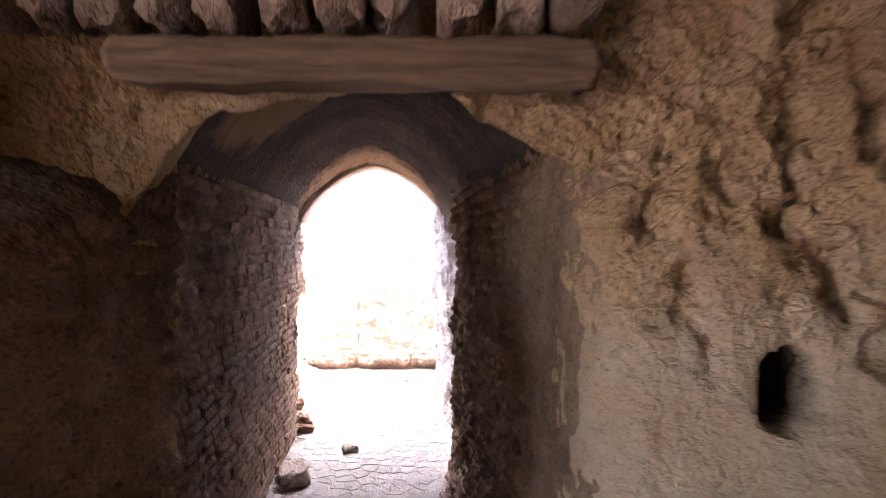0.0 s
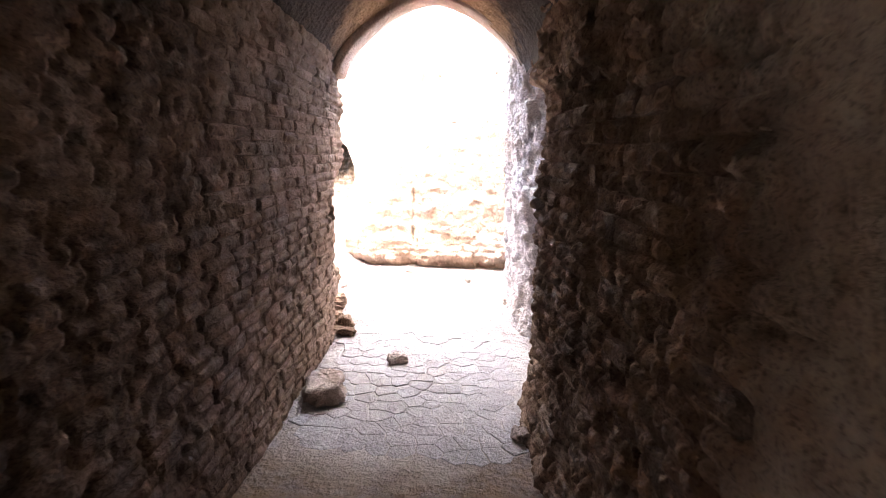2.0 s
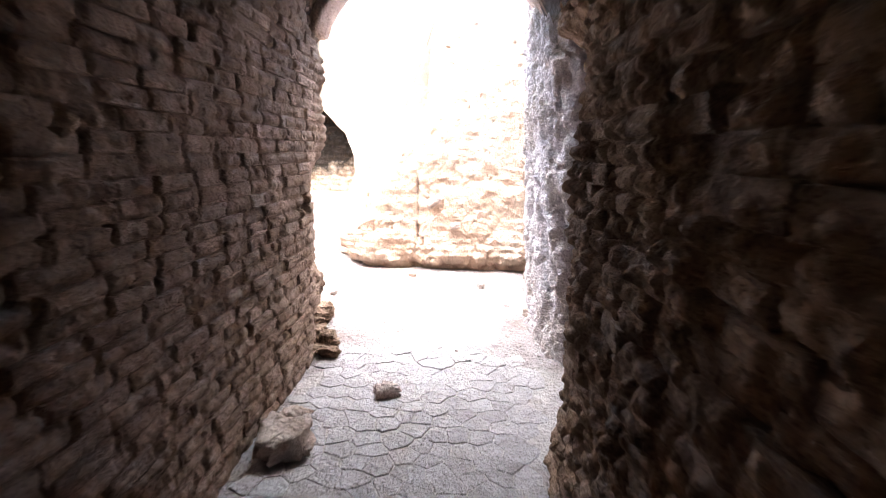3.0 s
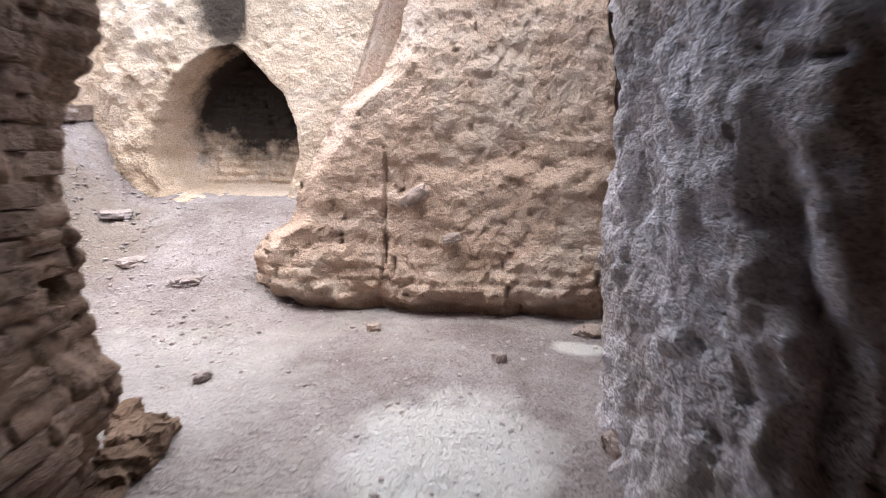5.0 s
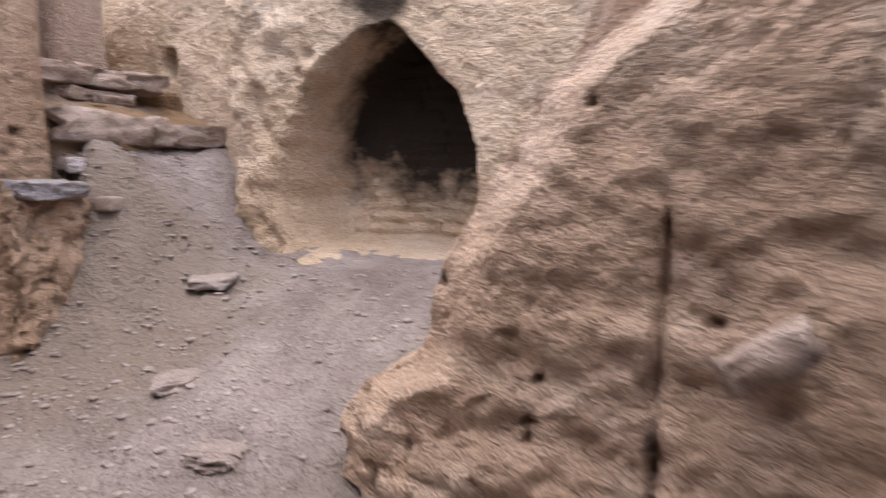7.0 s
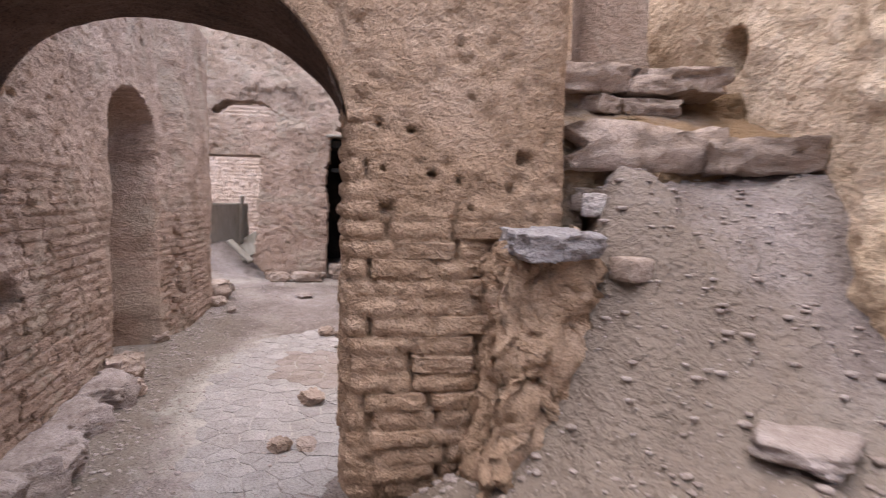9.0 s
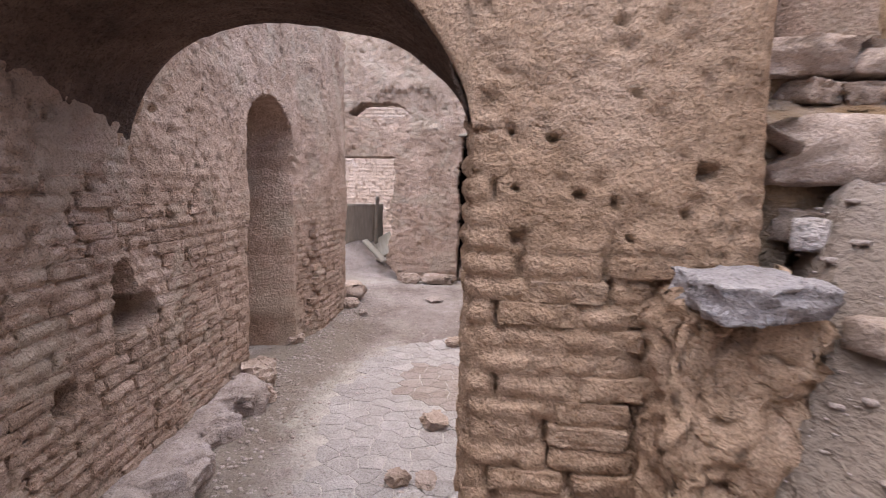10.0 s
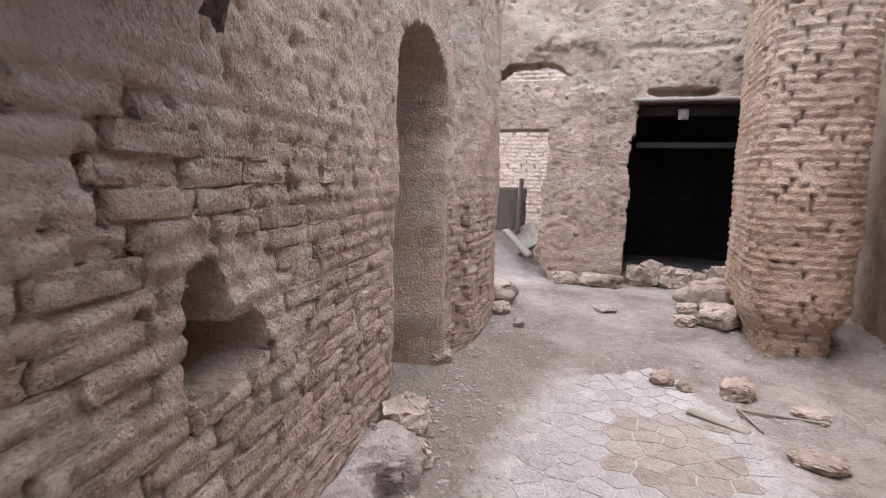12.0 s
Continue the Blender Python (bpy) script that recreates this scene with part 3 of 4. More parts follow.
# dark recess beside the cracked wall; unseen roof added to keep the sky out
wall("wall_recess_back", Line([(1.7, 7.50), (0.9, 7.47), (0.0, 7.42)], 1), -0.05, 2.5, 0.25, lambda u, z, x, y: lumps(0.06, 4.0, 114, 0.01)(u, z, x, y) + 0.05 * fbm(x * 2, y, z, 5.0, 3, seed=115), M_TUNNEL, 0.02, label="rough dark mud wall inside a roofed recess")
wall("wall_recess_side", Line([(1.45, 6.3), (1.45, 7.9)], 0), -0.05, 2.5, 0.25, lumps(0.05, 4.0, 116, 0.01), M_TUNNEL, 0.03, label="rough dark mud wall closing a recess")
plate("ceiling_recess", 0.06, 1.75, 6.4, 8.0, 2.05, 0.3, M_VAULT, "unseen dark mud roof added over a recess")

# the wall with the sooty niche
niche_line = Line([(0.1, 8.42), (-1.5, 8.36), (-3.1, 8.26), (-3.5, 8.22), (-3.75, 8.34), (-4.6, 8.42), (-6.5, 8.5)], 1)
HU = niche_line.u_of(-4.5, 8.41)
NU = niche_line.u_of(-2.55, 8.31)


def niche_relief(u, z, x, y):
    d = lumps(0.04, 2.4, 121, 0.005, 0.05)(u, z, x, y) + 0.009 * fbm(x, y, z, 13.0, 3, 0.65, 128)
    rough_zone = smooth(-2.75, -3.0, x) * smooth(-3.8, -3.55, x)
    d = d + rough_zone * (0.06 + 0.06 * fbm(x, y, z, 8.0, 4, 0.6, 122))
    heights = [0.60, 0.70, 1.0, 1.25, 1.5, 1.7, 1.80, 1.87]
    wave = 0.03 * fbm(0 * z, 0 * z, z, 4.0, 3, seed=123)
    right = np.interp(z, heights, [-2.25, -2.20, -2.11, -2.11, -2.22, -2.40, -2.50, -2.62]) + wave
    left = np.interp(z, heights, [-3.14, -3.22, -3.33, -3.28, -3.13, -2.93, -2.80, -2.62]) + wave
    splay = np.interp(z, heights, [0.20, 0.20, 0.18, 0.16, 0.12, 0.09, 0.07, 0.06])
    inside = np.minimum(np.minimum((right - x) / 0.07, (x - left) / splay), (z - 0.66) / 0.12)
    brickwork = courses(u, z, 0.065, 0.22, 0.02, 125) * smooth(0.7, 1.0, inside)
    d = d - 0.52 * smooth(0, 1, inside) + brickwork
    lip = (1 - smooth(0.0, 0.35, np.abs(u - NU - 0.45))) * (1 - smooth(0.75, 1.15, z)) * 0.10
    flue = (1 - smooth(0.05, 0.16, np.abs(u - NU - 0.06))) * smooth(1.8, 1.95, z) * -0.13
    return d + lip + flue + pit(u, z, HU, 1.86, 0.10, 0.10, 0.4, 124, 2.0, 0.1)


wall("wall_niche", niche_line, 0.2, 3.2, 0.8, niche_relief, M_NICHE, 0.017, label="light ochre mud wall with a soot-blackened hearth niche", steps=2)

# the pier and the arch
pier_line = Line([(-4.9, 7.46), (-4.0, 7.42), (-3.87, 7.38), (-3.85, 7.25), (-3.85, 6.75), (-3.88, 6.67), (-4.65, 6.66), (-4.74, 6.72), (-4.78, 7.6)], 2)


def pier_relief(u, z, x, y):
    d = lumps(0.016, 2.0, 131, 0.006, 0.10)(u, z, x, y)
    bare = smooth(0.1, -0.1, z - 1.12 + 0.1 * fbm(x, y, z, 2.0, 2, seed=132))
    bare = np.maximum(bare, smooth(6.80, 6.70, y))
    d = d + courses(u, z, 0.061, 0.21, 0.014, 133) * (0.12 + 0.88 * bare)
    d = d - 0.06 * smooth(7.05, 7.2, y) * (1 - smooth(1.0, 1.1, z)) * smooth(-4.0, -3.9, x)
    d = d - 0.07 * (1 - smooth(0.25, 0.42, z + 0.3 * (7.3 - y)))
    for cy, cz, ry, rz in ((6.80, 1.134, 0.011, 0.015), (6.921, 1.20, 0.006, 0.018), (6.924, 1.512, 0.011, 0.006), (6.882, 1.372, 0.02, 0.006), (7.075, 1.143, 0.006, 0.011),
                           (6.925, 0.936, 0.006, 0.014), (7.097, 0.77, 0.009, 0.012), (6.784, 1.40, 0.006, 0.012), (6.80, 1.26, 0.008, 0.009), (6.95, 1.25, 0.02, 0.006), (7.24, 1.30, 0.02, 0.018)):
        d = d + pit(y, z, cy, cz, ry, rz, 0.05, 134, 2.2, 0.3) * smooth(-3.93, -3.88, x)
    return d


wall("wall_pier", pier_line, -0.25, 2.4, 0.3, pier_relief, M_TAN, 0.013, label="tan mud brick pier with crumbling plaster beside the arch")


def arch_curve(y):
    y = np.asarray(y)
    t = np.clip((y - 5.86) / np.where(y < 5.86, 0.66, 0.83), -1, 1)
    return 1.40 + 0.52 * (1 - np.abs(t) ** 2.4) ** 0.58


arch_line = Line([(-3.86, 6.95), (-3.86, 4.9)], 0)
wall("wall_arch", arch_line, lambda u: arch_curve(6.95 - u), 2.4, 0.88, lumps(0.02, 2.5, 141, 0.006), M_TAN, 0.016, label="mud brick arch spanning from pier to wall", steps=30, rough=0.02)

# underside of the arch: added shell whose dark brown stands for the shade there
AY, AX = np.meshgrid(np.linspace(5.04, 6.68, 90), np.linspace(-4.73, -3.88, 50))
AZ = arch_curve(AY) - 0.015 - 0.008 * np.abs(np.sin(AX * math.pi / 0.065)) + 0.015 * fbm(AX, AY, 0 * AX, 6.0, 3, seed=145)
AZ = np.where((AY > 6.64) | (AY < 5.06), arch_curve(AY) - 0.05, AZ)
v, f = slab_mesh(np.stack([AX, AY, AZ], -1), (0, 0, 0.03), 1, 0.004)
tagged(mesh_object("ceiling_arch", v, f, M_SOFFIT), "dark brown underside of the brick arch, shade in its colour", "arch", kind="structure")

# second pier
pier_two = Line([(-8.6, 7.85), (-7.95, 7.72), (-7.70, 7.58), (-7.68, 7.35), (-7.74, 7.08), (-8.0, 7.03), (-9.0, 7.12)], 2)


def pier_two_relief(u, z, x, y):
    return lumps(0.02, 3.0, 151, 0.006)(u, z, x, y) + courses(u, z, 0.055, 0.2, 0.014, 152) - 0.09 * (1 - smooth(0.05, 0.25, z + 0.12 * fbm(x, y, 0 * z, 5.0, 3, seed=153)))


wall("wall_pier_far", pier_two, -0.2, 3.2, 0.3, pier_two_relief, M_TAN, 0.017, label="rounded mud brick pier with a hollowed foot")
wall("wall_yard_north", Line([(-4.6, 7.7), (-6.2, 8.0), (-10.0, 8.2)]), -0.2, 2.6, 0.3, lumps(0.03, 2, 161), M_PINK, 0.04, label="mud wall in shade behind the piers")

# far wall with doorway, broken opening and slot
def pierced_wall(name, line, z0, z1, thick, relief, hole, mat, step, label):
    """A wall with ragged openings right through it: hole(u, z, x, y) is true inside them."""
    U, Z = np.meshgrid(np.linspace(0, line.length, int(line.length / step)), np.linspace(z0, z1, int((z1 - z0) / step)))
    X, Y = line.at(U)
    NX, NY = line.normal(U)
    D = relief(U, Z, X, Y)
    front = np.stack([X + NX * D, Y + NY * D, Z], -1)
    rear = np.stack([X - NX * thick, Y - NY * thick, Z], -1)
    nv, nu = U.shape
    middle = (slice(0, -1), slice(0, -1))
    keep = ~hole((U + step / 2)[middle], (Z + step / 2)[middle], X[middle], Y[middle])
    idx = np.arange(nv * nu).reshape(nv, nu)
    off = nv * nu
    a, b, c, d = idx[:-1, :-1], idx[:-1, 1:], idx[1:, 1:], idx[1:, :-1]
    faces = np.stack([a, b, c, d], -1)[keep].tolist() + (np.stack([d, c, b, a], -1)[keep] + off).tolist()
    pad = np.pad(keep, 1)
    for shift, p, q in (((0, 1), a, b), ((2, 1), c, d), ((1, 0), d, a), ((1, 2), b, c)):
        edge = keep & ~pad[shift[0]:shift[0] + nv - 1, shift[1]:shift[1] + nu - 1]
        faces += np.stack([q[edge], p[edge], p[edge] + off, q[edge] + off], -1).tolist()
    verts = np.concatenate([front.reshape(-1, 3), rear.reshape(-1, 3)])
    used = sorted({i for f in faces for i in f})
    order = {v: k for k, v in enumerate(used)}
    ob = mesh_object(name, verts[used], [[order[i] for i in f] for f in faces], mat)
    return tagged(ob, label, "wall", kind="structure")


def far_openings(u, z, x, y):
    n = 0.05 * fbm(0 * y, y, z, 3.0, 3, seed=172) + 0.02 * fbm(0 * y, y, z, 14.0, 2, seed=173)
    gap_right = np.interp(z, [-0.2, 0.05, 0.25, 0.6, 1.0, 1.65], [5.52, 5.45, 5.28, 5.36, 5.38, 5.43])
    gap = (y + n < gap_right) & (y > 4.45) & (z < 1.66)
    slot = ((y - 5.18) / 0.40) ** 2 + ((z - 2.27 + 0.1 * (y - 5.2) ** 2 + n) / 0.11) ** 2 < 1
    door = (y + n * 0.6 > 6.33 - 0.05 * (z < 1.6)) & (y + n * 0.4 < 7.42) & (z < 1.96)
    return gap | slot | door


def far_relief(u, z, x, y):
    d = lumps(0.03, 2.0, 171, 0.008)(u, z, x, y)
    d = d + pit(y, z, 6.75, 2.04, 0.34, 0.04, 0.15, 174, 4.0, 0.1)
    scar = np.abs(z - 2.46 - 0.06 * fbm(0 * y, y, 0 * z, 3.0, 2, seed=175))
    d = d - 0.03 * (1 - smooth(0.01, 0.05, scar)) * smooth(6.1, 6.3, y)
    return d - 0.05 * pit(y, z, 5.55, 2.3, 0.5, 0.25, -1.0, 176, 2.0, 0.5)


pierced_wall("wall_far", Line([(-9.9, 8.4), (-9.9, 3.4)], 0), -0.2, 4.0, 0.42, far_relief, far_openings, M_PINK, 0.018,
             "grey-pink plastered mud wall with a dark doorway and a broken gap")

# room behind the doorway; its unlit darkness is put into near-black mud
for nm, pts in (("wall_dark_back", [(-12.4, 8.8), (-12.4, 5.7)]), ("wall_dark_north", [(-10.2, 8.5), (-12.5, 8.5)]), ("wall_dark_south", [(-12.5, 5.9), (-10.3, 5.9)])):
    wall(nm, Line(pts, 0), -0.15, 2.7, 0.25, lumps(0.03, 2.0, 181), M_DARKROOM, 0.08, label="near-black mud wall of the dark room, shade in its colour")
plate("ceiling_dark", -12.7, -10.28, 5.7, 8.8, 2.6, 0.25, M_DARKROOM, "near-black ceiling of the dark room, shade in its colour")
# wall beyond the broken opening; sunlight is put into its lighter mud colour
wall("wall_beyond", Line([(-14.0, 9.0), (-14.0, 1.0)]), -0.2, 3.4, 0.4, lambda u, z, x, y: lumps(0.02, 2, 191)(u, z, x, y) + courses(u, z, 0.075, 0.25, 0.025, 192), M_BEYOND, 0.025, label="mud brick wall of the next yard, lightened for sunlight")


# ---- pieces and things ----
def part(name, verts, faces, mat, parent, label=""):
    ob = mesh_object(name, verts, faces, mat, parent)
    return tagged(ob, label) if label else ob


def empty(name, x, y, z, label, category, kind=""):
    ob = new(name)
    ob.location = (x, y, z)
    return tagged(ob, label, category, kind=kind)


def chunk_mesh(sx, sy, sz, seed, n=(8, 7, 5), worn=0.25, amp=0.1, f=3.0, square=1.0):
    """A broken, worn block around its base's middle: a cube sphere squeezed to a block and roughened."""
    pts, index, faces = [], {}, []

    def vid(i, j, k):
        key = (i, j, k)
        if key not in index:
            index[key] = len(pts)
            pts.append([2 * i / n[0] - 1, 2 * j / n[1] - 1, 2 * k / n[2] - 1])
        return index[key]
    for i in range(n[0]):
        for j in range(n[1]):
            faces.append([vid(i, j, 0), vid(i, j + 1, 0), vid(i + 1, j + 1, 0), vid(i + 1, j, 0)])
            faces.append([vid(i, j, n[2]), vid(i + 1, j, n[2]), vid(i + 1, j + 1, n[2]), vid(i, j + 1, n[2])])
    for i in range(n[0]):
        for k in range(n[2]):
            faces.append([vid(i, 0, k), vid(i + 1, 0, k), vid(i + 1, 0, k + 1), vid(i, 0, k + 1)])
            faces.append([vid(i, n[1], k), vid(i, n[1], k + 1), vid(i + 1, n[1], k + 1), vid(i + 1, n[1], k)])
    for j in range(n[1]):
        for k in range(n[2]):
            faces.append([vid(0, j, k), vid(0, j, k + 1), vid(0, j + 1, k + 1), vid(0, j + 1, k)])
            faces.append([vid(n[0], j, k), vid(n[0], j + 1, k), vid(n[0], j + 1, k + 1), vid(n[0], j, k + 1)])
    p = np.array(pts)
    p = np.sign(p) * np.abs(p) ** square
    ball = p / np.linalg.norm(p, axis=1, keepdims=True) * 1.15
    p = p * (1 - worn) + ball * worn
    size = np.array([sx, sy, sz]) / 2
    q = p * size
    mean = float(np.mean(size))
    for a in range(3):
        q[:, a] += amp * size[a] * 1.2 * fbm(p[:, 0] + seed * 3.1, p[:, 1] + seed * 1.7, p[:, 2], f / 2, 3, 0.55, seed + a)
        q[:, a] += 0.25 * amp * mean * fbm(p[:, 0] + seed, p[:, 1], p[:, 2], f * 2.2, 2, 0.6, seed + 7 + a)
        if n[0] > 20:
            q[:, a] += 0.35 * amp * size[2] * fbm(q[:, 0] + seed, q[:, 1], q[:, 2], 26.0, 3, 0.6, seed + 11 + a)
    q[:, 2] -= q[:, 2].min()
    return q, faces


def chunk(name, size, x, y, z, turn, mat, label, category, seed, tilt=(0, 0), n=(8, 7, 5), worn=0.25, amp=0.1, group="", sink=0.15, shade=True):
    v, f = chunk_mesh(*size, seed, n, worn, amp)
    ob = mesh_object(name, v, f, mat, None, shade)
    ob.matrix_basis = pose(x, y, z - sink * size[2], tilt[0], tilt[1], turn)
    return tagged(ob, label, category, group=group)


def on_ground(name, size, x, y, turn, mat, label, category, seed, **more):
    return chunk(name, size, x, y, ground_at(x, y), turn, mat, label, category, seed, **more)


# lintel beam over the passage mouth
beam_n = (60, 8, 8)
v, f = chunk_mesh(1.01, 0.13, 0.092, 5, beam_n, 0.10, 0.05, 2.0)
v[:, 2] += 0.020 * fbm(v[:, 0], v[:, 1] * 9, v[:, 2] * 14, 3.0, 4, 0.6, seed=6)
v[:, 1] += 0.012 * fbm(v[:, 0], v[:, 1] * 9, v[:, 2] * 20, 4.0, 4, 0.6, seed=7)
v[:, 2] += 0.010 * fbm(v[:, 0], v[:, 1], v[:, 2], 5.0, 3, seed=88) + 0.005 * fbm(v[:, 0], v[:, 1], v[:, 2], 22.0, 3, seed=89)
lintel = mesh_object("lintel_beam", v, f, M_WOOD)
lintel.matrix_basis = pose(-0.185, 1.165, 2.135, 8, 0.4, 0)
tagged(lintel, "rough brown timber lintel beam set in a mud wall", "beam")

# upright bricks over the lintel, part of the wall above the mouth
top_wall = bpy.data.objects["wall_room_top"]
for k in range(12):
    v, f = chunk_mesh(0.098, 0.16, 0.34, 200 + k, (6, 6, 12), 0.30, 0.24)
    b = part("brick", v, f, M_TBRICK, top_wall)
    b.matrix_basis = pose(-1.06 + 0.121 * k + random.uniform(-0.008, 0.008), 1.15 + random.uniform(-0.012, 0.012), 2.235 + random.uniform(-0.008, 0.008), random.uniform(-4, 4), random.uniform(-5, 5), random.uniform(-8, 8))


# brick pieces on the walls' courses
def brick_meshes(length, high, count, seed, mat):
    out = []
    for k in range(count):
        v, f = chunk_mesh(length * 0.985, 0.07, high * 0.95, seed + k, (8, 2, 4), 0.05, 0.16, 5.0, 0.28)
        v[:, 2] -= high * 0.475
        v[:, 1] += 0.009 * fbm(v[:, 0] * 30, v[:, 2] * 30, 0 * v[:, 0], 1.0, 3, seed=seed + k)
        me = bpy.data.meshes.new("brick")
        me.from_pydata(v.tolist(), [], f)
        me.polygons.foreach_set("use_smooth", [True] * len(me.polygons))
        me.materials.append(mat)
        out.append(me)
    return out


def lay_bricks(owner, line, relief, pitch, length, seed, u0, u1, z0, z1, keep, meshes, limit=300, proud=0.0):
    """Bricks of their own on the wall's courses between u0..u1 and z0..z1, where keep(u, z, x, y) holds."""
    made = 0
    rng = random.Random(seed)
    for row in range(int(z0 / pitch), int(z1 / pitch)):
        i = np.array([row], dtype=np.int64)
        shift = float(lattice(i, 0 * i, 0 * i, seed)[0]) * length
        for col in range(int((u0 + shift) / length), int((u1 + shift) / length) + 1):
            u, z = (col + 0.5) * length - shift, (row + 0.5) * pitch
            if not u0 <= u <= u1 or made >= limit:
                continue
            x, y = (float(a) for a in line.at(u))
            if not keep(u, z, x, y, rng):
                continue
            ua, za = np.array([u - 0.06, u, u + 0.06]), np.array([z, z, z])
            xa, ya = line.at(ua)
            d = float(np.median(relief(ua, za, xa, ya)))
            nx, ny = (float(a[0]) for a in line.normal(np.array([u])))
            turn = math.degrees(math.atan2(nx, -ny)) + 180
            fx, fy = line.normal(np.array([u - length / 2, u + length / 2]))
            if fx[0] * fx[1] + fy[0] * fy[1] < 0.975:
                continue
            d += proud - 0.040 + rng.uniform(-0.009, 0.006)
            b = new("brick", rng.choice(meshes))
            b.parent = owner
            b.matrix_basis = pose(x + nx * d, y + ny * d, z, rng.uniform(-3, 3), rng.uniform(-1.5, 1.5), turn + rng.uniform(-2.5, 2.5)) @ Matrix.Diagonal((rng.uniform(0.84, 1.02), 1, rng.uniform(0.90, 1.06), 1))
            made += 1
    return made


# ---- terraces, ledge and fallen slabs ----
for nm, size, x, y, z, turn, tilt, seed, mat, lab in (
        ("stone_slab", (0.46, 0.66, 0.16), -4.20, 7.74, 1.25, 8, (0, -4), 301, M_STONE, "long buff stone slab edging a dirt step"),
        ("stone_slab", (0.40, 0.40, 0.12), -4.10, 8.20, 1.26, -12, (3, -3), 302, M_STONE, "short buff stone slab edging a dirt step"),
        ("stone_slab", (0.20, 0.16, 0.08), -4.04, 7.54, 1.13, 30, (0, 5), 303, M_STONE, "small broken stone under a slab"),
        ("stone_slab", (0.40, 0.42, 0.11), -4.52, 7.62, 1.60, 4, (0, -3), 304, M_STONE, "flat buff stone slab edging the upper step"),
        ("stone_slab", (0.42, 0.40, 0.11), -4.48, 8.06, 1.59, -8, (2, -4), 305, M_STONE, "flat cracked stone slab edging the upper step"),
        ("stone_slab", (0.16, 0.14, 0.07), -4.38, 7.72, 1.52, 20, (0, 0), 306, M_STONE, "small stone wedged below the upper slab"),
        ("stone_slab", (0.18, 0.22, 0.07), -4.36, 7.92, 1.51, -14, (0, 0), 307, M_STONE, "small stone wedged below the upper slab")):
    chunk(nm, size, x, y, z, turn, mat, lab, "slab", seed, tilt, (26, 26, 7), 0.03, 0.22, "slabs on the dirt steps", 0.0, True)


def earth_step(name, x0, x1, y0, y1, top, label, seed, slope=0.0):
    """A bank of dirt with a worn front, from below ground to its top."""
    v, f = chunk_mesh(x1 - x0, y1 - y0, top - 0.1, seed, (40, 40, 50), 0.05, 0.05, 4.0)
    v[:, 0] += 0.10 * fbm(v[:, 0], v[:, 1], v[:, 2], 6.0, 5, 0.7, seed)
    v[:, 2] += 0.02 * fbm(v[:, 0], v[:, 1], v[:, 2], 6.0, 4, 0.6, seed + 3)
    v[:, 2] += slope * np.clip((x1 - x0) / 2 - v[:, 0], 0, 0.5) * (v[:, 2] > 0.6 * top)
    ob = mesh_object(name, v, f, M_GROUND)
    ob.location = ((x0 + x1) / 2, (y0 + y1) / 2, 0.1)
    return tagged(ob, label, "bank", kind="structure")


earth_step("bank_lower", -5.4, -4.02, 7.38, 8.5, 1.37, "crumbling dirt bank under the lower slabs", 311, 0.42)
earth_step("bank_upper", -5.6, -4.42, 7.46, 8.6, 1.62, "crumbling dirt bank under the upper slabs", 312)
v, f = chunk_mesh(0.26, 0.29, 0.95, 320, (22, 24, 60), 0.08, 0.16, 4.0)
flare = 1 + 0.9 * (1 - smooth(0.15, 0.85, v[:, 2]))
v[:, 0], v[:, 1] = v[:, 0] * flare + 0.04 * (flare - 1), v[:, 1] * flare + 0.05 * (flare - 1)
v[:, 0] += 0.055 * fbm(v[:, 0], v[:, 1], v[:, 2], 7.0, 4, 0.65, 321)
v[:, 1] += 0.05 * fbm(v[:, 0], v[:, 1], v[:, 2], 7.0, 4, 0.65, 322)
v[:, 0] += 0.02 * fbm(v[:, 0], v[:, 1], v[:, 2], 26.0, 3, 0.7, 324)
stub = empty("mud_stub", -3.80, 7.28, 0.02, "crumbling mud stub leaning against the brick pier", "mud stub")
part("body", v, f, M_TAN, stub)
for k in range(6):
    v, f = chunk_mesh(random.uniform(0.04, 0.08), random.uniform(0.05, 0.10), random.uniform(0.03, 0.06), 330 + k, (7, 7, 6), 0.2, 0.5)
    p = part("clod", v, f, M_TAN, stub)
    p.matrix_basis = pose(0.02 + random.uniform(0.0, 0.16), random.uniform(-0.16, 0.18), 0.12 + 0.045 * k, random.uniform(-30, 30), random.uniform(-30, 30), random.uniform(0, 90))
chunk("ledge_stone", (0.21, 0.24, 0.075), -3.71, 7.28, 1.0, 14, M_LEDGE, "pale grey flat stone capping a mud stub", "stone", 323, (0, 3), (26, 26, 7), 0.03, 0.22, "", 0.0, True)
on_ground("stone", (0.09, 0.10, 0.07), -3.66, 7.52, 20, M_STONE, "rounded pale stone on the dirt slope", "stone", 324)
on_ground("stone", (0.08, 0.10, 0.08), -3.92, 7.52, 50, M_GREY, "small grey stone beside the lower step", "stone", 325)
on_ground("stone", (0.20, 0.24, 0.05), -3.30, 7.80, 40, M_CRUMB, "flat brown stone half buried in the slope", "stone", 326, amp=0.3, sink=0.5)

chunk("embedded_stone", (0.15, 0.06, 0.065), -0.91, 7.125, 0.80, 4, M_STONE, "pale stone sticking out of the cracked wall", "stone", 327, (0, -38), (9, 6, 6), 0.35, 0.3, sink=0.0)
chunk("embedded_stone", (0.10, 0.06, 0.05), -0.72, 7.135, 0.58, 4, M_STONE, "small pale stone sticking out of the cracked wall", "stone", 328, (0, -15), (8, 5, 5), 0.35, 0.3, sink=0.0)

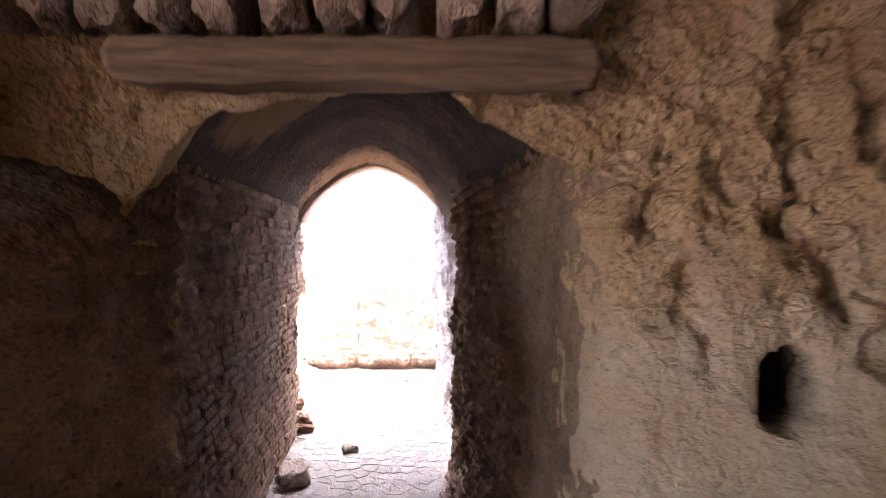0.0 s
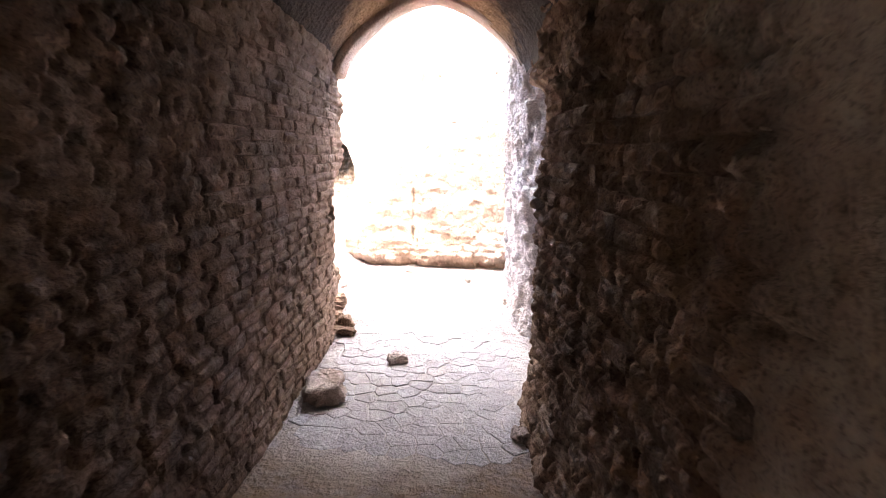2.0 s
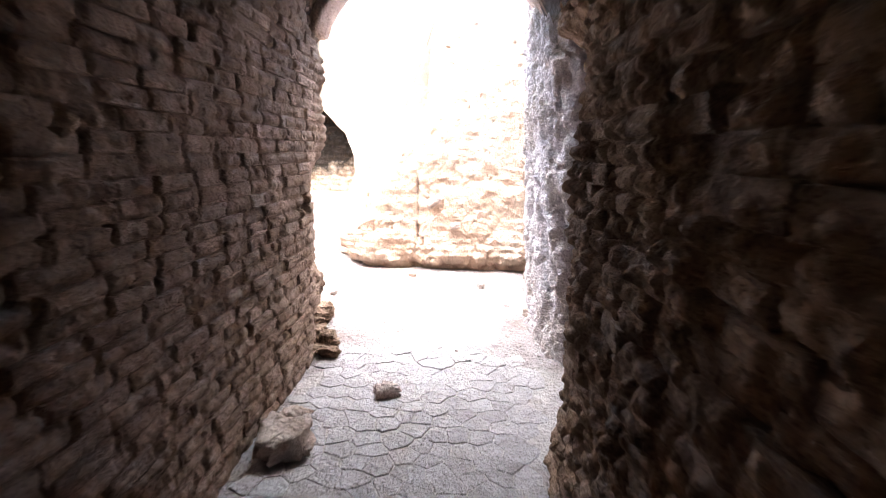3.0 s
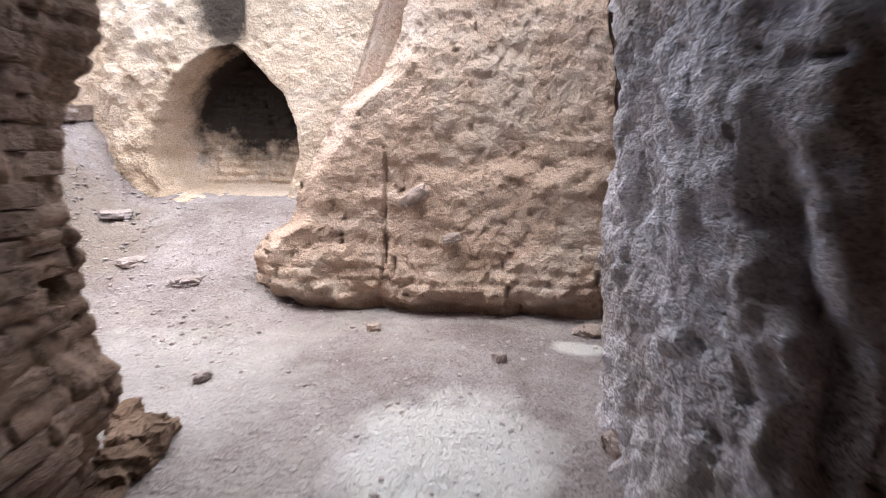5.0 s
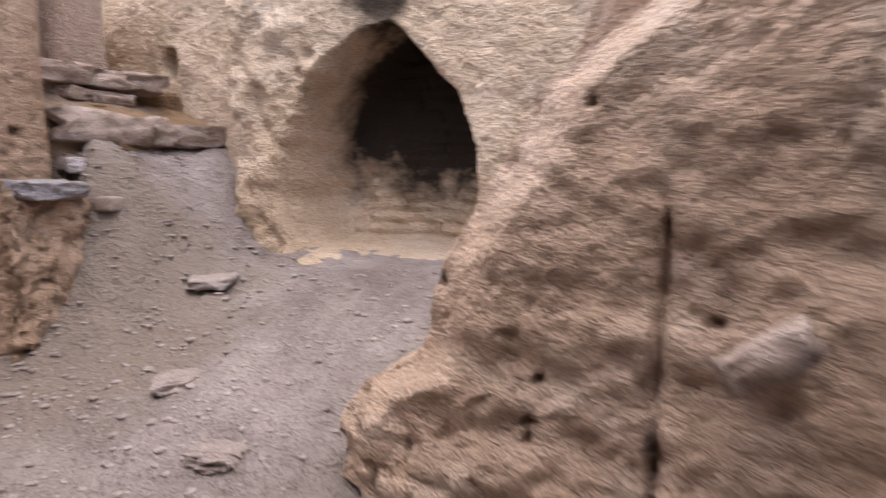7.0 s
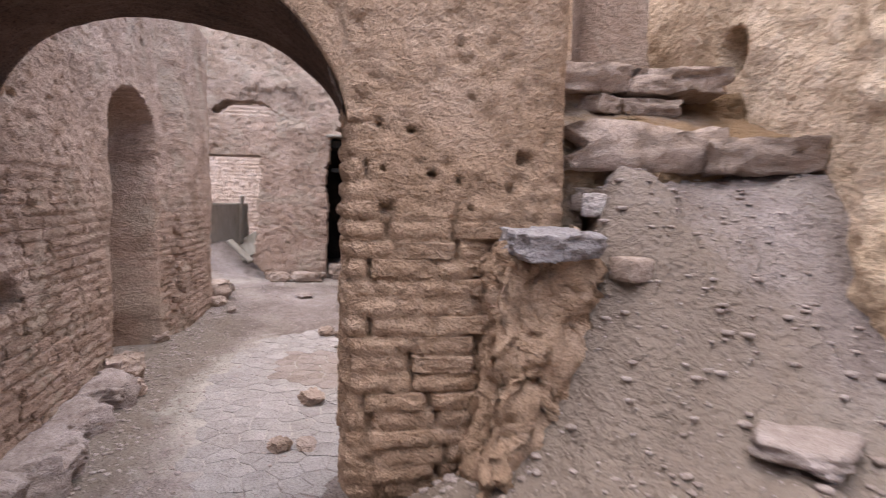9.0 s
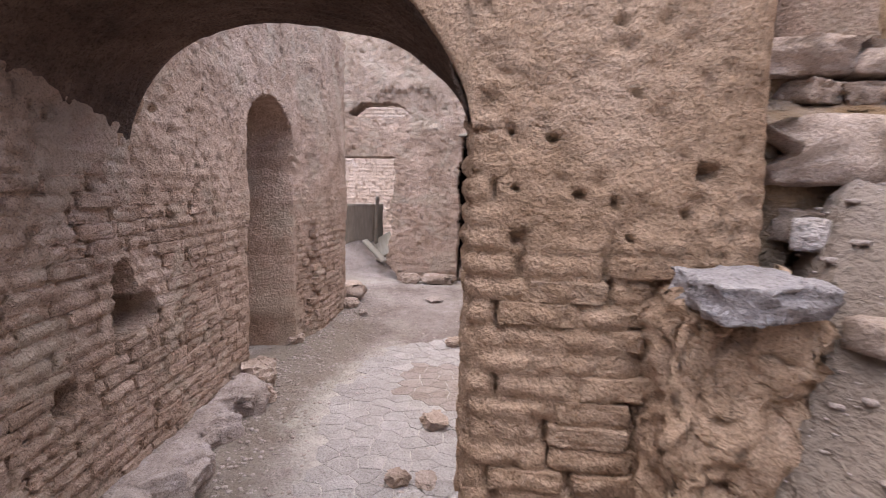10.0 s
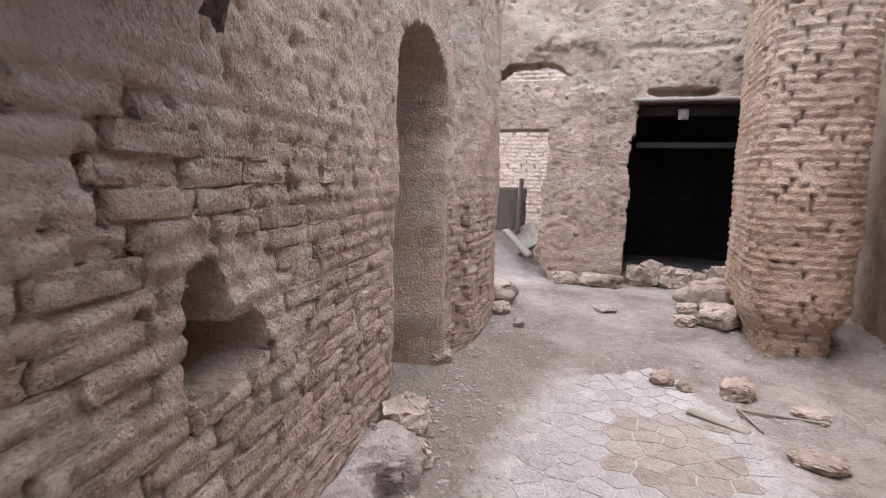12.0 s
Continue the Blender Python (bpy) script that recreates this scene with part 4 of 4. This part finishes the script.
# ---- rubble and stones by the passage ----
for size, x, y, turn, lab, seed in (
        ((0.13, 0.09, 0.07), -0.79, 4.68, 25, "dark broken stone on the cracked mud floor", 331),
        ((0.22, 0.26, 0.13), -1.12, 4.12, 10, "clod of rubble at the foot of the passage wall", 332),
        ((0.12, 0.12, 0.08), -1.17, 4.35, 60, "lump of fallen mud at the foot of the passage wall", 333),
        ((0.11, 0.10, 0.06), 0.05, 3.79, 15, "dark lump of mud at the passage wall", 334),
        ((0.16, 0.13, 0.08), 0.02, 5.95, 35, "lump of mud beside the passage corner", 335),
        ((0.13, 0.09, 0.07), 0.20, 5.42, 5, "pale square stone at the foot of the wall", 336),
        ((0.07, 0.05, 0.04), -1.09, 6.85, 15, "small pale stone at the foot of the cracked wall", 337),
        ((0.06, 0.05, 0.04), -0.43, 6.57, 40, "small pale stone on the dusty ground", 338),
        ((0.06, 0.05, 0.04), -1.61, 6.16, 70, "small pale stone on the dusty ground", 339),
        ((0.16, 0.10, 0.06), 0.02, 7.02, 20, "broken flat stone by the wall's foot", 340),
        ((0.15, 0.10, 0.05), -2.25, 7.05, 10, "flat dusty stone half buried in the slope", 341),
        ((0.16, 0.14, 0.05), -2.75, 7.25, 60, "flat dusty stone half buried in the slope", 342)):
    on_ground("stone", size, x, y, turn, M_CRUMB if "dusty" in lab else M_STONE, lab, "stone", seed, worn=0.55, amp=0.42, n=(8, 8, 6), shade=size[0] > 0.2, sink=0.55 if "half buried" in lab else 0.2)
for k in range(22):
    cy = 5.12 + 0.034 * k
    on_ground("mud_clod", (random.uniform(0.06, 0.17), random.uniform(0.06, 0.15), random.uniform(0.04, 0.10)), -1.33 - 0.35 * (cy - 5.12) + random.uniform(-0.13, 0.06), cy, random.uniform(0, 90), M_RBRICK,
              "crumbled dark brown mud clod heaped at the passage corner", "clod", 350 + k, group="clods at the corner", worn=0.4, amp=0.45, n=(7, 7, 6), shade=False)

# ---- stones, planks and rubble in the arched yard ----
for size, x, y, turn, lab, seed in (
        ((0.17, 0.12, 0.06), -5.52, 6.44, 20, "grey brick fragment on the cracked mud", 361),
        ((0.11, 0.09, 0.06), -4.89, 6.33, 40, "dark stone on the cracked mud", 362),
        ((0.15, 0.08, 0.03), -4.91, 6.46, 10, "flat mud flake on the ground", 363),
        ((0.11, 0.12, 0.08), -7.07, 6.44, 10, "dark rounded stone on the ground", 364),
        ((0.08, 0.08, 0.06), -7.01, 6.56, 30, "dark rounded stone on the ground", 365),
        ((0.15, 0.16, 0.10), -6.97, 6.84, 55, "brown stone on the gravel", 366),
        ((0.20, 0.13, 0.06), -6.28, 7.02, 70, "long mud brick fragment on the ground", 367),
        ((0.16, 0.12, 0.04), -6.83, 7.16, 80, "flat mud brick fragment on the ground", 368),
        ((0.14, 0.13, 0.09), -7.02, 5.05, 10, "pale stone in front of the tall niche", 369),
        ((0.10, 0.08, 0.06), -7.92, 5.44, 10, "dark stone on the dusty ground", 370),
        ((0.16, 0.15, 0.05), -8.58, 6.10, 30, "pale flat stone on the dusty ground", 371),
        ((0.42, 0.50, 0.28), -8.95, 7.05, 20, "large rubble boulder beside the doorway", 372),
        ((0.30, 0.40, 0.16), -8.45, 7.00, 50, "rubble boulder at the foot of the pier", 373),
        ((0.35, 0.45, 0.34), -9.45, 7.28, 0, "heap of broken mud beside the doorway", 374),
        ((0.18, 0.16, 0.10), -8.70, 6.78, 0, "lump of rubble near the doorway", 375),
        ((0.14, 0.14, 0.08), -8.35, 6.72, 0, "lump of rubble near the doorway", 376),
        ((0.20, 0.22, 0.12), -9.72, 5.66, 0, "broken mud block at the wall's foot", 377),
        ((0.22, 0.40, 0.12), -9.68, 6.05, 0, "broken mud edge at the wall's foot", 378),
        ((0.30, 0.34, 0.22), -8.55, 5.10, 30, "rubble heaped at the wall's corner", 379),
        ((0.16, 0.18, 0.10), -8.25, 5.22, 70, "lump of rubble at the wall's corner", 380)):
    on_ground("stone", size, x, y, turn, M_CRUMB if "dusty" in lab else M_STONE, lab, "stone", seed, worn=0.55, amp=0.42, n=(8, 8, 6), shade=size[0] > 0.2, sink=0.55 if "half buried" in lab else 0.2)
for k in range(7):
    on_ground("threshold_rubble", (0.22, 0.22, random.uniform(0.16, 0.26)), -9.98 + random.uniform(-0.03, 0.03), 6.42 + 0.16 * k, random.uniform(0, 90), M_STONE,
              "broken mud heaped on the doorway's threshold", "rubble", 390 + k, group="rubble in the doorway", worn=0.5, amp=0.45, n=(7, 7, 6), shade=False)


def plank(name, length, wide, thick, a, turn, tilt, label, seed, mat=M_GREYWOOD):
    v, f = chunk_mesh(length, wide, thick, seed, (14, 3, 2), 0.02, 0.05)
    v[:, 0] += length / 2 * (abs(tilt[1]) > 60)
    ob = mesh_object(name, v, f, mat)
    ob.matrix_basis = pose(*a, tilt[0], tilt[1], turn)
    return tagged(ob, label, "plank")


plank("plank", 0.30, 0.06, 0.015, (-6.61, 6.67, ground_at(-6.61, 6.67) + 0.004), 60, (0, 3), "short grey weathered plank on the cracked mud", 401)
plank("stick", 0.42, 0.013, 0.012, (-6.75, 7.0, ground_at(-6.75, 7.0) + 0.004), 84, (0, 0), "thin grey stick on the ground", 402)
plank("stick", 0.22, 0.012, 0.012, (-6.66, 6.83, ground_at(-6.66, 6.83) + 0.012), 20, (0, 6), "thin grey stick on the ground", 403)
# debris in the broken gap
plank("board", 0.66, 0.62, 0.03, (-10.9, 4.72, 0.34), 10, (0, -82), "upright grey board leaning in the broken gap", 404)
plank("post", 0.75, 0.05, 0.05, (-10.8, 4.95, 0.38), 20, (0, -76), "thin grey post leaning over the debris", 405)
plank("plank", 0.55, 0.09, 0.04, (-10.35, 5.02, 0.30), 50, (10, 30), "broken plank lying across the debris", 406)
plank("board", 0.5, 0.35, 0.025, (-10.7, 5.08, 0.34), 20, (38, 30), "tilted grey board on the debris", 407)

# doorway timber
v, f = chunk_mesh(0.12, 1.16, 0.035, 410, (3, 20, 2), 0.04, 0.05)
door_lintel = mesh_object("door_lintel", v, f, M_GREYWOOD)
door_lintel.location = (-9.86, 6.86, 1.935)
tagged(door_lintel, "pale timber lintel strip over the dark doorway", "beam")
frame_thing = empty("door_frame", -10.05, 6.87, -0.05, "near-black wooden door head and rail without a leaf", "door frame")
for nm, size, place in (("head", (0.09, 1.06, 0.10), (0, 0, 1.86)), ("rail", (0.06, 1.06, 0.06), (-0.02, 0, 1.52))):
    v, f = chunk_mesh(*size, 411, (3, 4, 8), 0.03, 0.04)
    p = part(nm, v, f, M_DARKWOOD, frame_thing)
    p.location = place
chunk("bracket", (0.03, 0.10, 0.11), -9.96, 6.78, 1.76, 0, M_GREY, "small pale patch plate nailed to the door head", "plate", 412, n=(2, 3, 3), worn=0.05, amp=0.03, sink=0.0)
plank("leaning_slab", 0.75, 0.20, 0.07, (-9.66, 7.22, 2.28), 90, (0, -70), "slab of plaster leaning beside the doorway's top", 413, M_PINK)

# ridge of fallen mud at the foot of the yard's wall
ridge_line = Line([(-5.78, 5.16), (-4.6, 5.27), (-3.3, 5.44)], 1)
S, A = np.meshgrid(np.linspace(0, ridge_line.length, 190), np.linspace(0, math.pi, 26))
RX, RY = ridge_line.at(S)
NX, NY = ridge_line.normal(S)
prof = 0.7 + 0.45 * fbm(RX, RY, 0 * RX, 5.0, 3, seed=421)
away = -0.10 + (0.17 * prof) * (1 - np.cos(A))
up = (0.10 + 0.11 * prof) * np.abs(np.sin(A)) ** 0.55
lump = 0.05 * fbm(RX + away, RY, up * 3, 11.0, 4, 0.7, 422)
RZ = ground_height(RX, RY) - 0.03 + up + lump + 0.08 * smooth(1.0, 2.4, S)
RP = np.stack([RX + NX * (away + lump), RY + NY * (away + lump), RZ], -1)
v, f = slab_mesh(RP[::-1], (0, 0, -0.25), 1)
ridge = empty("mud_ridge", -4.6, 5.3, 0.0, "pale ridge of fallen mud along the wall's foot", "mud ridge")
v = v - np.array([-4.6, 5.3, 0.0])
part("bed", v, f, M_CRUMB, ridge)
for k in range(12):
    u = 0.05 + k * ridge_line.length / 12
    x, y = (float(a) for a in ridge_line.at(u))
    v, f = chunk_mesh(random.uniform(0.08, 0.2), random.uniform(0.07, 0.15), random.uniform(0.06, 0.12), 460 + k, (9, 8, 7), 0.2, 0.42)
    c = part("clod", v, f, M_CRUMB, ridge)
    c.data.polygons.foreach_set("use_smooth", [True] * len(c.data.polygons))
    c.matrix_basis = pose(x + 4.6 + random.uniform(-0.03, 0.03), y - 5.3 + random.uniform(0.04, 0.2), float(ground_height(x, y)) + random.uniform(-0.02, 0.05) + 0.05 * (u > 1.2), random.uniform(-20, 20), random.uniform(-20, 20), random.uniform(0, 180))
on_ground("mud_clod", (0.22, 0.20, 0.20), -5.88, 5.22, 20, M_STONE, "large fallen mud clod at the wall's foot", "clod", 423, worn=0.5, amp=0.45, n=(7, 7, 6), shade=False)
on_ground("mud_clod", (0.16, 0.12, 0.12), -5.72, 5.30, 70, M_STONE, "broken mud clod at the ridge's end", "clod", 424, worn=0.5, amp=0.45, n=(7, 7, 6), shade=False)


# ---- cracked mud crusts ----
def crust(name, inside, x0, x1, y0, y1, cell, label, seed):
    """Drying cracks part the mud into plates, each one its own piece with a sunken joint around it."""
    rng = random.Random(seed)
    base = empty(name, (x0 + x1) / 2, (y0 + y1) / 2, 0.0, label, "mud crust", "structure")
    sites = {}
    for j in range(int((y1 - y0) / (cell * 0.87)) + 1):
        for i in range(int((x1 - x0) / cell) + 1):
            sites[i, j] = (x0 + (i + 0.5 * (j % 2)) * cell + rng.uniform(-0.34, 0.34) * cell, y0 + j * cell * 0.87 + rng.uniform(-0.34, 0.34) * cell)
    for (i, j), (cx, cy) in sites.items():
        if not inside(cx, cy):
            continue
        poly = [(cx - cell, cy - cell), (cx + cell, cy - cell), (cx + cell, cy + cell), (cx - cell, cy + cell)]
        for di in range(-2, 3):
            for dj in range(-2, 3):
                o = sites.get((i + di, j + dj))
                if o is None or (di, dj) == (0, 0):
                    continue
                mx, my, dx, dy = (cx + o[0]) / 2, (cy + o[1]) / 2, o[0] - cx, o[1] - cy
                cut = []
                for a, b in zip(poly, poly[1:] + poly[:1]):
                    fa = (a[0] - mx) * dx + (a[1] - my) * dy
                    fb = (b[0] - mx) * dx + (b[1] - my) * dy
                    if fa <= 0:
                        cut.append(a)
                    if fa * fb < 0:
                        t = fa / (fa - fb)
                        cut.append((a[0] + (b[0] - a[0]) * t, a[1] + (b[1] - a[1]) * t))
                poly = cut
        if len(poly) < 3:
            continue
        fine_poly = []
        for a, b in zip(poly, poly[1:] + poly[:1]):
            fine_poly += [a, ((a[0] + b[0]) / 2, (a[1] + b[1]) / 2)]
        poly = fine_poly
        n = len(poly)
        px = np.array([p[0] for p in poly]) - cx
        py = np.array([p[1] for p in poly]) - cy
        wx, wy = px + cx, py + cy
        px = px + 0.006 * fbm(wx, wy, 0 * wx, 14.0, 2, seed=seed)
        py = py + 0.006 * fbm(wx, wy, 0 * wx, 14.0, 2, seed=seed + 1)
        r = np.hypot(px, py) + 1e-6
        rings = []
        for shrink, h in ((0.0024, -0.012), (0.0030, 0.0020), (0.0062, 0.0034)):
            k = np.clip(1 - shrink / r * 1.2, 0.1, 1)
            zz = np.array([ground_height(cx + a * q, cy + b * q) + 0.0 for a, b, q in zip(px, py, k)])
            rings.append(np.stack([px * k, py * k, zz + h], -1))
        lift = float(ground_noise(np.array([cx]), np.array([cy]))[0]) + rng.uniform(0.000, 0.0015)
        tilt = rng.uniform(-0.006, 0.006)
        v = np.concatenate(rings + [np.array([[0, 0, float(ground_height(cx, cy)) + 0.0038]])])
        v[:, 2] += lift + v[:, 0] * tilt
        f = [[a * n + m, a * n + (m + 1) % n, (a + 1) * n + (m + 1) % n, (a + 1) * n + m] for a in (0, 1) for m in range(n)]
        f += [[2 * n + m, 2 * n + (m + 1) % n, 3 * n] for m in range(n)]
        me = bpy.data.meshes.new("mud_plate")
        me.from_pydata(v.tolist(), [], f)
        brown = ((cx + 6.22) / 0.40) ** 2 + ((cy - 6.40) / 0.27) ** 2 + rng.uniform(-0.5, 0.5) < 1
        me.materials.append(M_PLATEBROWN if brown else M_PLATE)
        ob = new("mud_plate", me)
        ob.parent = base
        ob.location = (cx - base.location[0], cy - base.location[1], 0)


def in_passage(x, y):
    edge = 0.10 * float(fbm(np.array([x]), np.array([y]), np.array([0.0]), 2.0, 2, seed=431)[0])
    return left_x(y) + 0.08 + edge < x < right_x(y) - 0.06 + edge and 3.55 + edge < y < 5.35 + 2 * edge


def in_yard(x, y):
    edge = 0.5 * float(fbm(np.array([x]), np.array([y]), np.array([0.0]), 1.3, 2, seed=432)[0])
    return ((x + 5.75) / 1.35) ** 2 + ((y - 6.32) / 0.60) ** 2 + edge < 1


crust("mud_crust_passage", in_passage, -1.6, 0.4, 3.5, 5.8, 0.125, "pale dried mud cracked into plates on the passage floor", 433)
crust("mud_crust_yard", in_yard, -7.3, -4.2, 5.6, 7.2, 0.135, "whitish dried mud cracked into plates in the yard", 434)


# ---- gravel ----
def gravel(name, spots, label):
    base, bf = chunk_mesh(1, 1, 0.7, 440, (2, 2, 2), 0.5, 0.25)
    vs, fs, off = [], [], 0
    for x, y, size, turn in spots:
        c, s_ = math.cos(turn), math.sin(turn)
        q = base * size * np.array([1.2, 0.9, 0.55])
        vs.append(np.stack([x + q[:, 0] * c - q[:, 1] * s_, y + q[:, 0] * s_ + q[:, 1] * c, q[:, 2]], -1))
        fs += [[i + off for i in face_] for face_ in bf]
        off += len(base)
    V = np.concatenate(vs)
    n = len(base)
    xs, ys = np.array([p[0] for p in spots]), np.array([p[1] for p in spots])
    V[:, 2] += np.repeat(ground_height(xs, ys) + ground_noise(xs, ys), n) - 0.002
    ob = mesh_object(name, V, fs, M_CRUMB)
    return tagged(ob, label, "gravel", kind="stuff")


grng = random.Random(77)
spots = []
while len(spots) < 9000:
    x, y = grng.uniform(-9.6, 0.2), grng.uniform(4.9, 8.3)
    w = 0.35
    if x < -4 and y < 5.9:
        w = 1.0
    if -4 < x < -1.6 and y > 6.3:
        w = 0.9
    if x < -4 and y > 7.2:
        continue
    if in_yard(x, y):
        w = 0.05
    if y < 5.3 and x > -3:
        continue
    if grng.random() < w:
        spots.append((x, y, 0.004 + 0.020 * grng.random() ** 5, grng.uniform(0, 6.28)))
gravel("gravel", spots, "scattered small stones and crumbs on the ground")

slope = []
while len(slope) < 1500:
    x, y = grng.uniform(-4.05, -2.0), grng.uniform(6.6, 8.15)
    if grng.random() < 0.25 + 0.75 * float(smooth(-2.4, -3.6, x)):
        slope.append((x, y, 0.007 + 0.026 * grng.random() ** 5, grng.uniform(0, 6.28)))
gravel("slope_rubble", slope, "dusty clods and chips strewn over the dirt slope")
edge_crumbs = []
while len(edge_crumbs) < 1500:
    x, off = grng.uniform(-8.2, -4.0), abs(grng.gauss(0, 0.25))
    edge_crumbs.append((x, 5.22 + 0.04 * (x + 5) + off, 0.006 + 0.022 * grng.random() ** 4, grng.uniform(0, 6.28)))
gravel("foot_rubble", edge_crumbs, "crumbled mud chips along the wall's foot")

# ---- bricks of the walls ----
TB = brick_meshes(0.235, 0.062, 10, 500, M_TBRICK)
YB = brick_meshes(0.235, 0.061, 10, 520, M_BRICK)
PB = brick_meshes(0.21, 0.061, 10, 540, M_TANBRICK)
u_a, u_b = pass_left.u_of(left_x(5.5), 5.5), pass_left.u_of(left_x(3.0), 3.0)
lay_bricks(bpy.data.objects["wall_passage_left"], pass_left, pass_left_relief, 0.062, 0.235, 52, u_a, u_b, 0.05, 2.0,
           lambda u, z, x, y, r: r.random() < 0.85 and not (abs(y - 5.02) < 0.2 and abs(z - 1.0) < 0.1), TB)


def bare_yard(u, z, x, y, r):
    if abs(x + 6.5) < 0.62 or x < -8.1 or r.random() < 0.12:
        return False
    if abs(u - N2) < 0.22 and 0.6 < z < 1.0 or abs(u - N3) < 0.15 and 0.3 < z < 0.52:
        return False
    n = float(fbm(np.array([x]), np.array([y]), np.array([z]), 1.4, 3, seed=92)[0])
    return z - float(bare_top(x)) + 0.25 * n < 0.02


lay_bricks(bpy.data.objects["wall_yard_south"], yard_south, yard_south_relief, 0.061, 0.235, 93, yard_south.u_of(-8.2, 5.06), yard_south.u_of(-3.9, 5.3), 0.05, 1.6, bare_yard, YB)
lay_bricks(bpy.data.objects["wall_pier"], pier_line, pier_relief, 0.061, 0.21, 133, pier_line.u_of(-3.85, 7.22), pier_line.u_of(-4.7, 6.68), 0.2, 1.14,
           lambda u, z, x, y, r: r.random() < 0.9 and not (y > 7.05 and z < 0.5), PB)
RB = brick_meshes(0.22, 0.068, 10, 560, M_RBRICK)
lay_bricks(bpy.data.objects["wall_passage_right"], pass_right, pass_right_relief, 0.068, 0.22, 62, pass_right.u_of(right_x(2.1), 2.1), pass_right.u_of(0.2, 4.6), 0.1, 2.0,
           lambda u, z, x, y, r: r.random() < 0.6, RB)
